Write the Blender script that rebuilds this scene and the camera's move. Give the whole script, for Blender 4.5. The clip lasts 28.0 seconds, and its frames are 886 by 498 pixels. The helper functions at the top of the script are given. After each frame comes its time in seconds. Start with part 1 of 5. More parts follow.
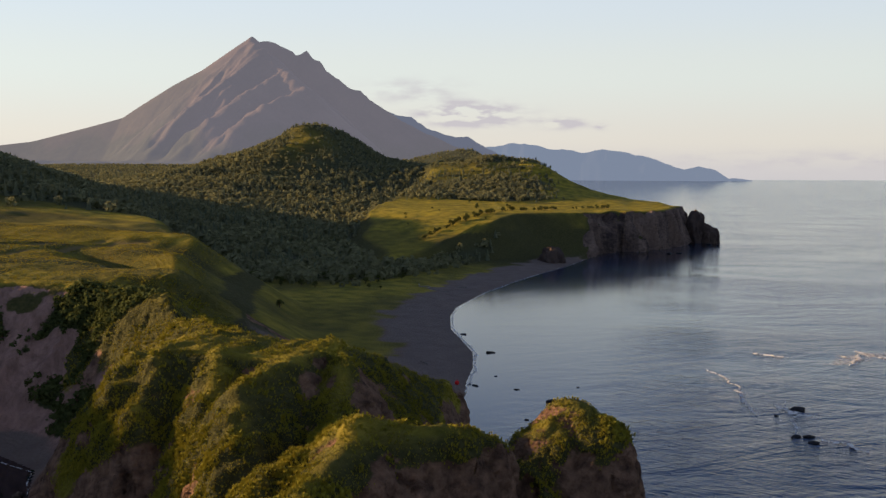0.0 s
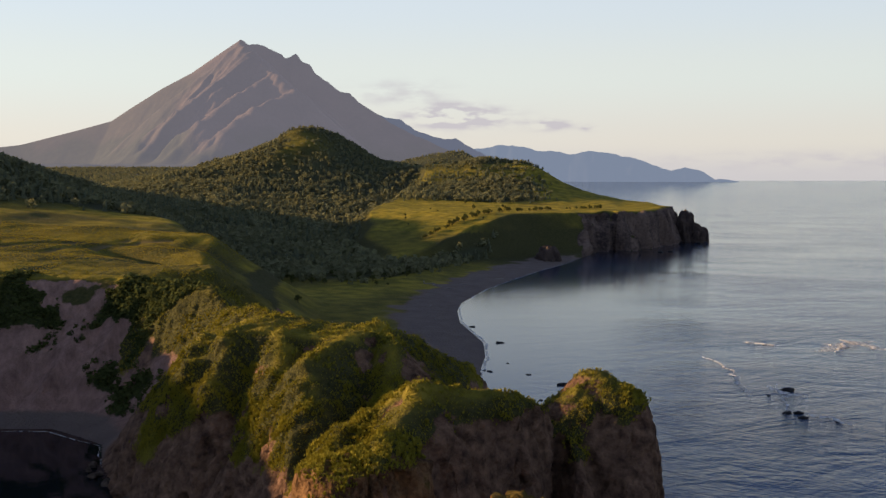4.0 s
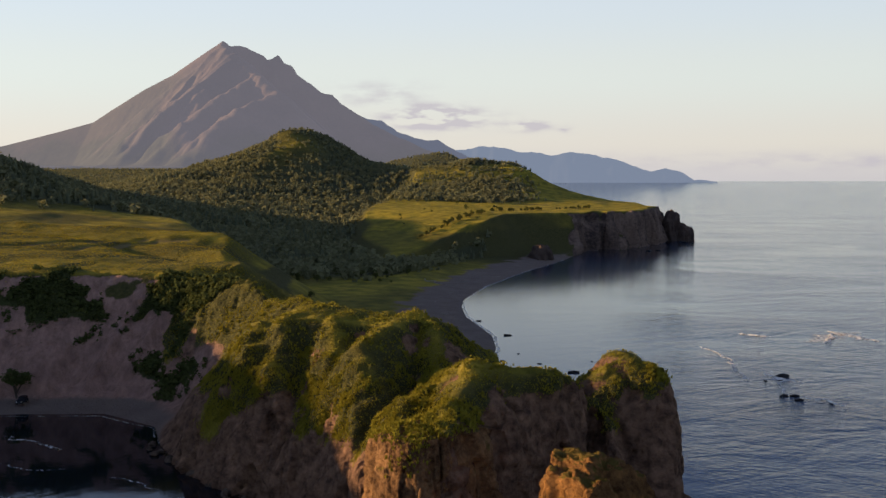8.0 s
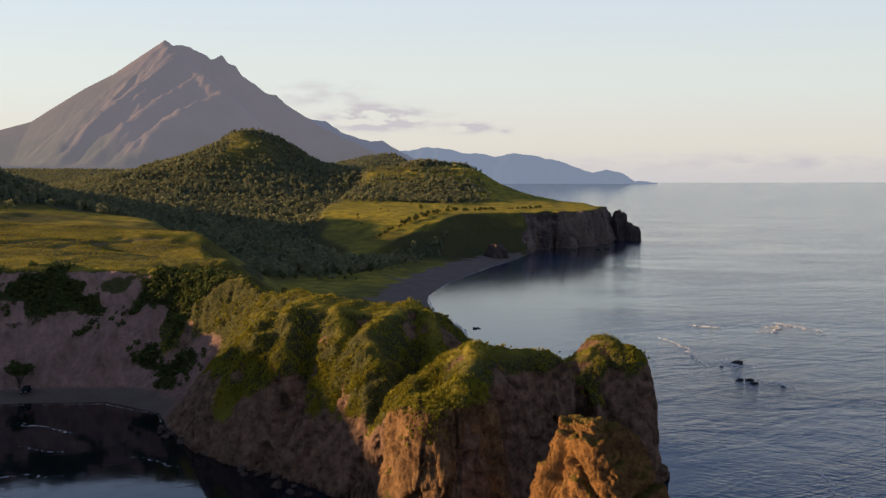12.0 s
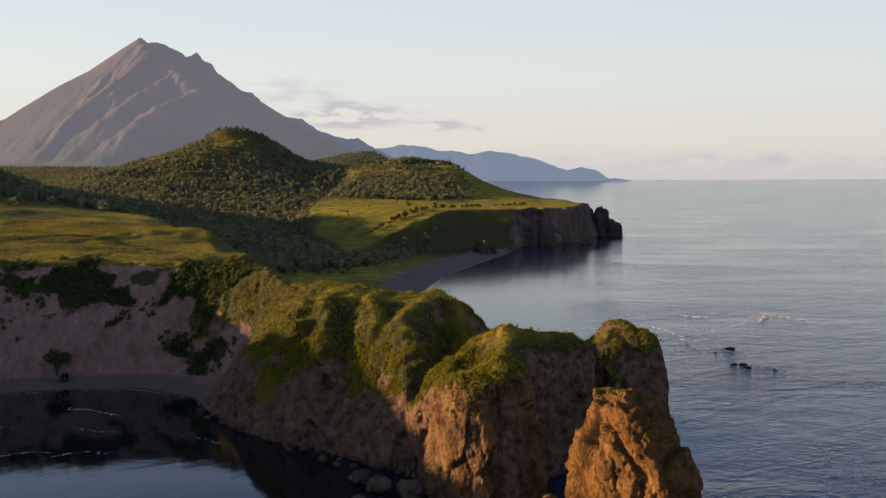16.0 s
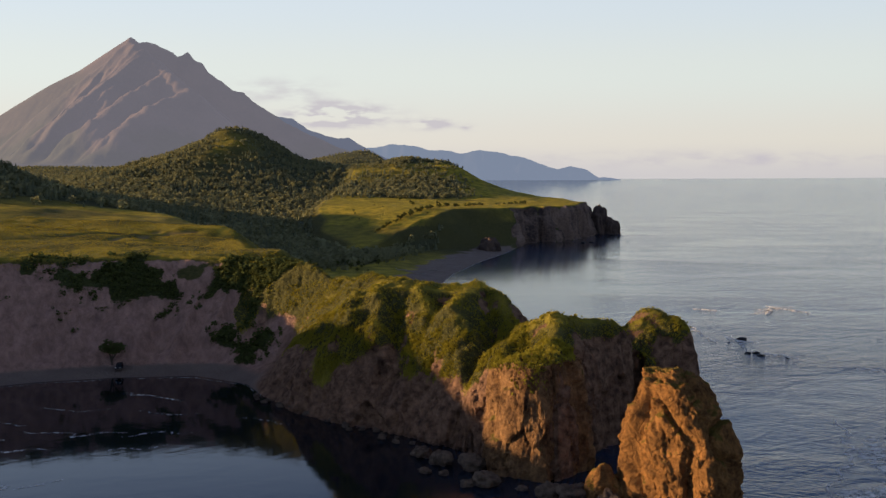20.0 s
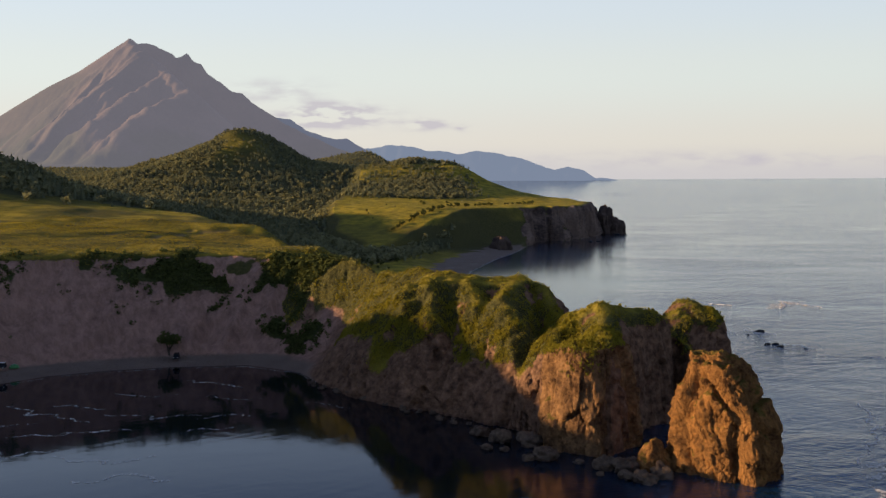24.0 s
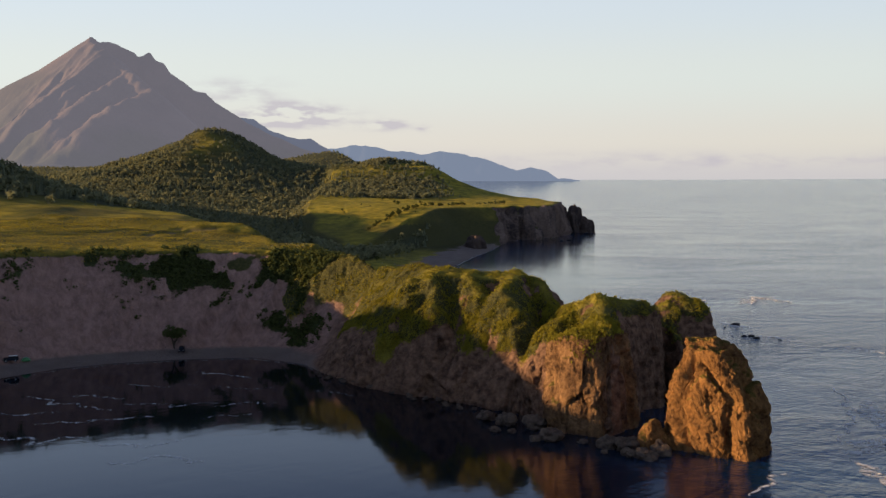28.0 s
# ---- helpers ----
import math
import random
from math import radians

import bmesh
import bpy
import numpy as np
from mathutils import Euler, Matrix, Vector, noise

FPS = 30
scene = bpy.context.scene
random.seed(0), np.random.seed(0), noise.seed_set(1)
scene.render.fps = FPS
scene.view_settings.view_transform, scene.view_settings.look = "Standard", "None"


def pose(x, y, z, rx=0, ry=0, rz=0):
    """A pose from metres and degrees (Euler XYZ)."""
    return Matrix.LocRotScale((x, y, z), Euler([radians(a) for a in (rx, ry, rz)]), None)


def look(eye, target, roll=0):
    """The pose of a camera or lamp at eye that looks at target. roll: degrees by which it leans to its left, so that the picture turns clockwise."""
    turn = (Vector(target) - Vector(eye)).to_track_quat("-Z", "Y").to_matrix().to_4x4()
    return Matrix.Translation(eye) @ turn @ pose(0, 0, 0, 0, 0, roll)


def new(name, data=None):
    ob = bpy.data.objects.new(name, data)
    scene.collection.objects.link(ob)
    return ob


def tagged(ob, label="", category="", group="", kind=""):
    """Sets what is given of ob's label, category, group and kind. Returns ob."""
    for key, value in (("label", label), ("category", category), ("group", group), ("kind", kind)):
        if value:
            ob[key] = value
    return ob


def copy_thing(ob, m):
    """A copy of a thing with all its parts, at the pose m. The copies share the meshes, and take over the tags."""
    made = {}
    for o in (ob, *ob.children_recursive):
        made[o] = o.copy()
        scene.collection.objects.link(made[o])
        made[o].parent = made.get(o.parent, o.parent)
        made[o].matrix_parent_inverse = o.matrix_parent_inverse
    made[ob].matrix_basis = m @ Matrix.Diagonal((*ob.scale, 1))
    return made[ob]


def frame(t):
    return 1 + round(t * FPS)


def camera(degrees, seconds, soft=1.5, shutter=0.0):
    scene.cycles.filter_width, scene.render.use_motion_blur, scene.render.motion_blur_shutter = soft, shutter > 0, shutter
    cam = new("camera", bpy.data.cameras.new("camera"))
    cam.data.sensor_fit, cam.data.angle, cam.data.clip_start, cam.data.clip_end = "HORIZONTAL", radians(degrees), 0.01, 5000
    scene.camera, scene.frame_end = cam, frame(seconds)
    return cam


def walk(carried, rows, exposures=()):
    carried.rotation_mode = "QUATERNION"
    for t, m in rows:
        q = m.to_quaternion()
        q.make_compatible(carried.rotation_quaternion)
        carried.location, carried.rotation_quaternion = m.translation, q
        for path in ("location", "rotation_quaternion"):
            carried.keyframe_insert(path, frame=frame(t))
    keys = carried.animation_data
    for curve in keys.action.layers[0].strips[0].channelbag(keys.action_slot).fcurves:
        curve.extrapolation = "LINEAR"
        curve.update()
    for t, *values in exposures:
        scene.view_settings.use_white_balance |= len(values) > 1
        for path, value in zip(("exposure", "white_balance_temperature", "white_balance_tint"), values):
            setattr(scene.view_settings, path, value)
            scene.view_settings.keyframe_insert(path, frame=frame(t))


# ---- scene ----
cam = camera(47.556, 28.0, 1.4)
PATH = [
    (0, 71.91, 133.46, 60.89, 9.973, -4.303, 0.421),
    (0.5, 71.52, 130.39, 60.88, 9.976, -4.289, 0.438),
    (1, 71.11, 127.31, 60.86, 9.972, -4.271, 0.391),
    (1.5, 70.63, 124.25, 60.85, 9.976, -4.257, 0.345),
    (2, 70.07, 121.22, 60.83, 10.000, -4.242, 0.293),
    (2.5, 69.40, 118.21, 60.81, 9.953, -4.237, 0.272),
    (3, 68.63, 115.26, 60.77, 9.657, -4.227, 0.242),
    (3.5, 67.78, 112.40, 60.74, 9.447, -4.209, 0.230),
    (5.5, 63.97, 101.36, 60.72, 8.554, -4.168, 0.156),
    (6, 62.91, 98.73, 60.72, 8.376, -4.157, 0.116),
    (6.5, 61.81, 96.23, 60.73, 8.118, -4.148, 0.129),
    (7, 60.66, 93.82, 60.73, 8.074, -4.131, 0.121),
    (7.5, 59.48, 91.46, 60.72, 8.067, -4.129, 0.118),
    (8, 58.29, 89.14, 60.68, 8.066, -4.126, 0.141),
    (8.5, 57.10, 86.80, 60.64, 8.033, -4.114, 0.127),
    (9, 55.94, 84.44, 60.60, 7.977, -4.105, 0.177),
    (9.5, 54.82, 82.03, 60.57, 7.972, -4.099, 0.172),
    (10, 53.71, 79.59, 60.56, 7.765, -4.080, 0.179),
    (10.5, 52.60, 77.10, 60.56, 6.808, -4.077, 0.235),
    (11, 51.45, 74.59, 60.56, 5.901, -4.066, 0.237),
    (11.5, 50.27, 72.09, 60.55, 5.239, -4.073, 0.224),
    (12, 49.04, 69.63, 60.53, 4.756, -4.066, 0.244),
    (12.5, 47.78, 67.23, 60.52, 4.382, -4.061, 0.242),
    (14.5, 42.51, 57.92, 60.45, 3.316, -4.138, 0.229),
    (15, 41.10, 55.64, 60.44, 3.298, -4.150, 0.215),
    (15.5, 39.62, 53.41, 60.46, 3.275, -4.171, 0.188),
    (16, 38.07, 51.20, 60.49, 3.234, -4.203, 0.181),
    (16.5, 36.48, 49.00, 60.50, 3.216, -4.209, 0.167),
    (17, 34.86, 46.79, 60.51, 3.210, -4.210, 0.193),
    (17.5, 33.23, 44.57, 60.51, 3.053, -4.210, 0.195),
    (18, 31.58, 42.32, 60.52, 2.875, -4.210, 0.178),
    (18.5, 29.93, 40.04, 60.52, 2.859, -4.209, 0.166),
    (19, 28.26, 37.71, 60.51, 2.832, -4.226, 0.138),
    (19.5, 26.54, 35.35, 60.49, 2.769, -4.233, 0.134),
    (20, 24.74, 32.96, 60.46, 2.513, -4.244, 0.108),
    (20.5, 22.89, 30.55, 60.42, 2.261, -4.249, 0.066),
    (21, 21.02, 28.17, 60.38, 2.198, -4.273, -0.044),
    (21.5, 19.22, 25.84, 60.35, 2.213, -4.272, -0.056),
    (23.5, 12.59, 16.85, 60.28, 2.224, -4.224, -0.001),
    (24, 11.06, 14.72, 60.27, 2.206, -4.206, 0.073),
    (24.5, 9.63, 12.69, 60.25, 2.064, -4.195, 0.127),
    (25, 8.25, 10.76, 60.22, 1.731, -4.191, 0.125),
    (25.5, 6.88, 8.89, 60.19, 1.703, -4.200, 0.091),
    (26, 5.54, 7.06, 60.15, 1.551, -4.201, 0.150),
    (26.5, 4.18, 5.27, 60.11, 0.793, -4.190, 0.162),
    (27, 2.80, 3.51, 60.07, 0.226, -4.180, 0.165),
    (27.5, 1.40, 1.75, 60.03, 0.023, -4.176, 0.170),
    (28, 0.00, 0.00, 60.00, 0.000, -4.180, 0.184),
]


def shot(x, y, z, yaw, pitch, roll):
    a, b = radians(yaw), radians(pitch)
    eye = Vector((x, y, z))
    way = Vector((-math.sin(a) * math.cos(b), math.cos(a) * math.cos(b), math.sin(b)))
    return look(eye, eye + way * 100, roll)


walk(cam, [(t, shot(*row)) for t, *row in PATH])

# ---- world, sun, exposure ----
SUN_AZ, SUN_EL = 270.0, 9.5          # compass degrees, clockwise from +y
world = bpy.data.worlds.new("evening_sky")
scene.world = world
world.use_nodes = True
wn, wl = world.node_tree.nodes, world.node_tree.links
wn.clear()
w_out, w_bg, sky = wn.new("ShaderNodeOutputWorld"), wn.new("ShaderNodeBackground"), wn.new("ShaderNodeTexSky")
sky.sky_type, sky.sun_disc = "NISHITA", False
sky.sun_elevation, sky.sun_rotation = radians(SUN_EL), radians(SUN_AZ)
sky.altitude, sky.air_density, sky.dust_density, sky.ozone_density = 60, 1.0, 0.6, 3.0
w_bg.inputs["Strength"].default_value = 0.085


def sky_veil():
    """A thin even veil of high haze, and small evening clouds low over the coast."""
    co = wn.new("ShaderNodeTexCoord").outputs["Generated"]
    sep = wn.new("ShaderNodeSeparateXYZ")
    wl.new(co, sep.inputs[0])
    r = wn.new("ShaderNodeValToRGB")
    r.color_ramp.interpolation = "EASE"
    el = r.color_ramp.elements
    for e, (p, c) in zip([el[0], el[1]] + [el.new(0.5) for _ in VEIL[2:]], VEIL):
        e.position, e.color = p, (*c, 1)
    wl.new(sep.outputs["Z"], r.inputs["Fac"])
    m = wn.new("ShaderNodeMix")
    m.data_type = "RGBA"
    m.inputs[0].default_value = 0.72
    wl.new(sky.outputs[0], m.inputs[6])

    def calc(op, a, b=0.0):
        n = wn.new("ShaderNodeMath")
        n.operation = op
        for sock, v in zip(n.inputs, (a, b)):
            if isinstance(v, (int, float)):
                sock.default_value = v
            else:
                wl.new(v, sock)
        return n.outputs[0]

    # the haze glows towards the sunset and the north, and is dim in the south and east
    glow = calc("ADD", calc("MULTIPLY", sep.outputs["Y"], 0.55), calc("MULTIPLY", sep.outputs["X"], -0.62))
    side = wn.new("ShaderNodeMapRange")
    side.interpolation_type = "SMOOTHSTEP"
    for key, value in (("From Min", -0.40), ("From Max", 0.75), ("To Min", 0.82), ("To Max", 1.0)):
        side.inputs[key].default_value = value
    wl.new(glow, side.inputs["Value"])
    dim = wn.new("ShaderNodeVectorMath")
    dim.operation = "SCALE"
    wl.new(r.outputs["Color"], dim.inputs[0])
    wl.new(side.outputs[0], dim.inputs[3])
    wl.new(dim.outputs[0], m.inputs[7])

    bearing = calc("ARCTAN2", sep.outputs["X"], sep.outputs["Y"])
    stretch = wn.new("ShaderNodeMapping")
    stretch.inputs["Scale"].default_value = (26, 26, 90)
    wl.new(co, stretch.inputs["Vector"])
    puff = wn.new("ShaderNodeTexNoise")
    puff.inputs["Scale"].default_value, puff.inputs["Detail"].default_value = 1.0, 6.0
    wl.new(stretch.outputs[0], puff.inputs["Vector"])
    total = 0.0
    for at, up, wide, tall, dense in CLOUDS:
        a = calc("POWER", calc("ABSOLUTE", calc("DIVIDE", calc("SUBTRACT", bearing, at), wide)), 2.0)
        b = calc("POWER", calc("ABSOLUTE", calc("DIVIDE", calc("SUBTRACT", sep.outputs["Z"], up), tall)), 2.0)
        total = calc("ADD", total, calc("MULTIPLY", calc("EXPONENT", calc("MULTIPLY", calc("ADD", a, b), -1.0)), dense))
    shape = calc("MULTIPLY", total, calc("MAXIMUM", calc("MULTIPLY", calc("SUBTRACT", puff.outputs["Fac"], 0.43), 6.5), 0.0))
    cloud = wn.new("ShaderNodeMix")
    cloud.data_type = "RGBA"
    wl.new(calc("MINIMUM", shape, 0.85), cloud.inputs[0])
    wl.new(m.outputs[2], cloud.inputs[6])
    cloud.inputs[7].default_value = (3.4, 3.2, 3.45, 1)
    return cloud.outputs[2]


# bearing and height of each small cloud, their width and depth in radians, and how dense it is
CLOUDS = [(-0.148, 0.058, 0.040, 0.009, 3.2), (-0.205, 0.080, 0.045, 0.010, 0.6), (-0.058, 0.050, 0.022, 0.005, 1.6), (-0.020, 0.046, 0.007, 0.003, 1.1), (0.25, 0.014, 0.30, 0.008, 0.5)]


VEIL = [(0.0, (4.7, 4.5, 4.8)), (0.75, (0.42, 0.6, 1.5)), (0.035, (5.5, 5.05, 4.75)), (0.10, (5.6, 5.6, 5.2)), (0.17, (5.2, 5.5, 5.7)), (0.25, (3.6, 4.4, 6.0)), (0.36, (1.4, 2.0, 4.0))]
wl.new(sky_veil(), w_bg.inputs["Color"])
wl.new(w_bg.outputs[0], w_out.inputs["Surface"])
sun_data = bpy.data.lights.new("sun", "SUN")
sun_data.energy, sun_data.angle, sun_data.color = 5.0, radians(0.6), (1.0, 0.66, 0.34)
sun = new("sun", sun_data)
_a, _e = radians(SUN_AZ), radians(SUN_EL)
SUN_WAY = Vector((math.sin(_a) * math.cos(_e), math.cos(_a) * math.cos(_e), math.sin(_e)))
sun.matrix_world = look(SUN_WAY * 500, (0, 0, 0))
scene.view_settings.exposure = 0.97


# ---- noise and plan arithmetic ----
def _hash(ix, iy, iz):
    h = (ix * 374761393 + iy * 668265263 + iz * 2147483647 * 3 + 144665) & 0xFFFFFFFF
    h = ((h ^ (h >> 13)) * 1274126177) & 0xFFFFFFFF
    h = ((h ^ (h >> 16)) * 2246822519) & 0xFFFFFFFF
    return ((h ^ (h >> 15)) & 0xFFFF) / 32767.5 - 1.0


def vnoise(x, y, z=0.0):
    """Smooth value noise, -1 to 1, on arrays."""
    x, y, z = np.broadcast_arrays(np.asarray(x, float), np.asarray(y, float), np.asarray(z, float))
    ix, iy, iz = (np.floor(a).astype(np.int64) for a in (x, y, z))
    fx, fy, fz = x - ix, y - iy, z - iz
    fx, fy, fz = (a * a * a * (a * (a * 6 - 15) + 10) for a in (fx, fy, fz))
    out = 0
    for dz in (0, 1):
        for dy in (0, 1):
            for dx in (0, 1):
                w = (fx if dx else 1 - fx) * (fy if dy else 1 - fy) * (fz if dz else 1 - fz)
                out = out + w * _hash(ix + dx, iy + dy, iz + dz)
    return out


def fbm(x, y, z=0.0, octaves=4, gain=0.5):
    total, amp, k = 0, 1.0, 1.0
    for o in range(octaves):
        total = total + amp * vnoise(np.asarray(x) * k + o * 17.3, np.asarray(y) * k - o * 9.1, np.asarray(z) * k + o * 5.7)
        amp, k = amp * gain, k * 2.03
    return total


def smooth(a, b, x):
    t = np.clip((x - a) / (b - a), 0, 1)
    return t * t * (3 - 2 * t)


def smax(a, b, k):
    h = np.clip(0.5 + 0.5 * (a - b) / k, 0, 1)
    return b + (a - b) * h + k * h * (1 - h)


def smin(a, b, k):
    return -smax(-a, -b, k)


def seg_distance(px, py, pts, closed=False):
    best = np.full(np.shape(px), 1e9)
    n = len(pts)
    for i in range(n if closed else n - 1):
        (ax, ay), (bx, by) = pts[i], pts[(i + 1) % n]
        ux, uy = bx - ax, by - ay
        t = np.clip(((px - ax) * ux + (py - ay) * uy) / (ux * ux + uy * uy), 0, 1)
        best = np.minimum(best, np.hypot(px - ax - t * ux, py - ay - t * uy))
    return best


def inside(px, py, pts):
    odd = np.zeros(np.shape(px), bool)
    n = len(pts)
    for i in range(n):
        (ax, ay), (bx, by) = pts[i], pts[(i + 1) % n]
        if ay == by:
            continue
        odd ^= ((ay > py) != (by > py)) & (px < (bx - ax) * (py - ay) / (by - ay) + ax)
    return odd


def signed(px, py, pts):
    """Distance to a closed outline, positive inside."""
    return np.where(inside(px, py, pts), 1, -1) * seg_distance(px, py, pts, True)


def gauss(x, y, cx, cy, sx, sy=None):
    return np.exp(-((x - cx) / sx) ** 2 - ((y - cy) / (sy or sx)) ** 2)


# ---- the plan of the coast ----
WEST = [(-1900, -200), (-330, -200), (-255, 20), (-205, 120), (-178, 195), (-150, 255)]
COVE = [(-150, 255), (-129, 291), (-118, 306), (-104, 315), (-85, 322), (-63, 326), (-45, 316), (-36, 301)]
FRONT = [(-36, 301), (-23, 282), (-10, 271), (7, 261), (21, 247)]
BLUFF = [(21, 247), (27, 240), (31, 234), (35, 230.5), (39, 228.5), (42, 231), (44, 238), (46.5, 247), (52, 255), (57, 258.5), (60, 269), (62.5, 262.5), (66, 260.5), (72, 262.5), (75.8, 270), (77.3, 280), (73, 292)]
BACK = [(73, 292), (66, 297), (58, 295), (53, 290), (49, 295), (46, 305), (43, 322), (40, 345), (37, 370), (32, 392)]
BAY = [(32, 392), (31, 407), (30, 425), (29, 443), (25, 470), (17, 495), (9, 520), (3, 554), (1, 581), (3, 612), (5, 640), (10, 668), (15, 697), (25, 745), (37, 792), (44, 830), (50, 865)]
CAPE = [(50, 865), (57, 905), (70, 932), (88, 940), (100, 962), (113, 983), (122, 1010), (129, 1035), (135, 1055), (138, 1076), (137, 1110), (132, 1160)]
FAR = [(150, 1160), (110, 1280), (60, 1500), (-40, 2100), (-120, 2700)]
COAST = WEST + COVE[1:] + FRONT[1:] + BLUFF[1:] + BACK[1:] + BAY[1:] + CAPE[1:] + FAR[1:] + [(-1900, 2700)]
PLATEAU = [(23, 303), (12, 304), (1, 309), (-10, 318), (-20, 331), (-34, 356), (-46, 384), (-55, 408), (-66, 434), (-84, 470), (-100, 520), (-150, 600), (-260, 690), (-420, 740),
           (-1900, 800), (-1900, -200), (-300, -200), (-170, 220), (-120, 330), (-60, 335), (-24, 318), (-12, 303), (-4, 289), (7, 288), (20, 287), (24, 294)]
# crests of the headland and of its spurs
CRESTS = [[(-30, 331, 33), (-17, 322, 34.2), (-6, 314, 33), (8, 306, 31.4), (23, 303, 31)],
          [(-17, 322, 34), (-12, 300, 31.8), (-4.5, 287, 31.8), (-3.3, 279, 24.5), (-5, 272, 13)],
          [(8, 306, 31.8), (8.5, 288, 31.4), (11, 278, 27), (12, 269, 19)],
          [(20, 302, 31), (20, 285, 31), (16.5, 275, 30), (19, 266, 24), (19, 258, 17)],
          [(23, 303, 31), (28, 311, 28.5), (31, 324, 23), (33, 344, 14.5)],
          [(23, 303, 31), (28, 289, 29.5), (32, 274, 23.5)],
          [(32, 274, 23.5), (36, 263, 27), (40, 257, 29.5)],
          [(40, 257, 29.5), (30, 253, 24.5), (28, 247, 21)],
          [(40, 257, 29.5), (40, 244, 27.5), (37, 231, 24)]]
FIN = [[(40, 257, 29.5), (48, 261, 27.6), (54.5, 264, 26.6), (58, 270, 20.5)], [(62.5, 279, 25.4), (65.5, 283, 28.3), (69.5, 280, 26.8)]]
TERRACE = [(-69, 745), (-30, 817), (-3, 880), (50, 912), (98, 965), (134, 1035), (150, 1100), (140, 1160), (100, 1280), (50, 1500), (-140, 1500), (-130, 960), (-105, 820)]


TRACKS = ([(-230, 385), (-164, 411), (-156, 420), (-141, 428), (-129, 434), (-131, 460), (-130, 484), (-127, 506), (-116, 511)], [(-230, 395), (-170, 423), (-151, 437), (-147, 455), (-143, 471), (-140, 492), (-133, 509)])


def profile(d, xs, zs):
    return np.interp(d, xs, zs)


def crest_height(x, y, lines, falls):
    """The highest of the tents that hang from the crest lines."""
    out = np.full(np.shape(x), -50.0)
    for line in lines:
        best = np.full(np.shape(x), -50.0)
        for (ax, ay, az), (bx, by, bz) in zip(line[:-1], line[1:]):
            dx, dy = bx - ax, by - ay
            t = np.clip(((x - ax) * dx + (y - ay) * dy) / (dx * dx + dy * dy), 0, 1)
            d = np.hypot(x - ax - dx * t, y - ay - dy * t)
            best = np.maximum(best, az + (bz - az) * t - np.interp(d, *falls))
        out = smax(out, best, 1.0)
    return out


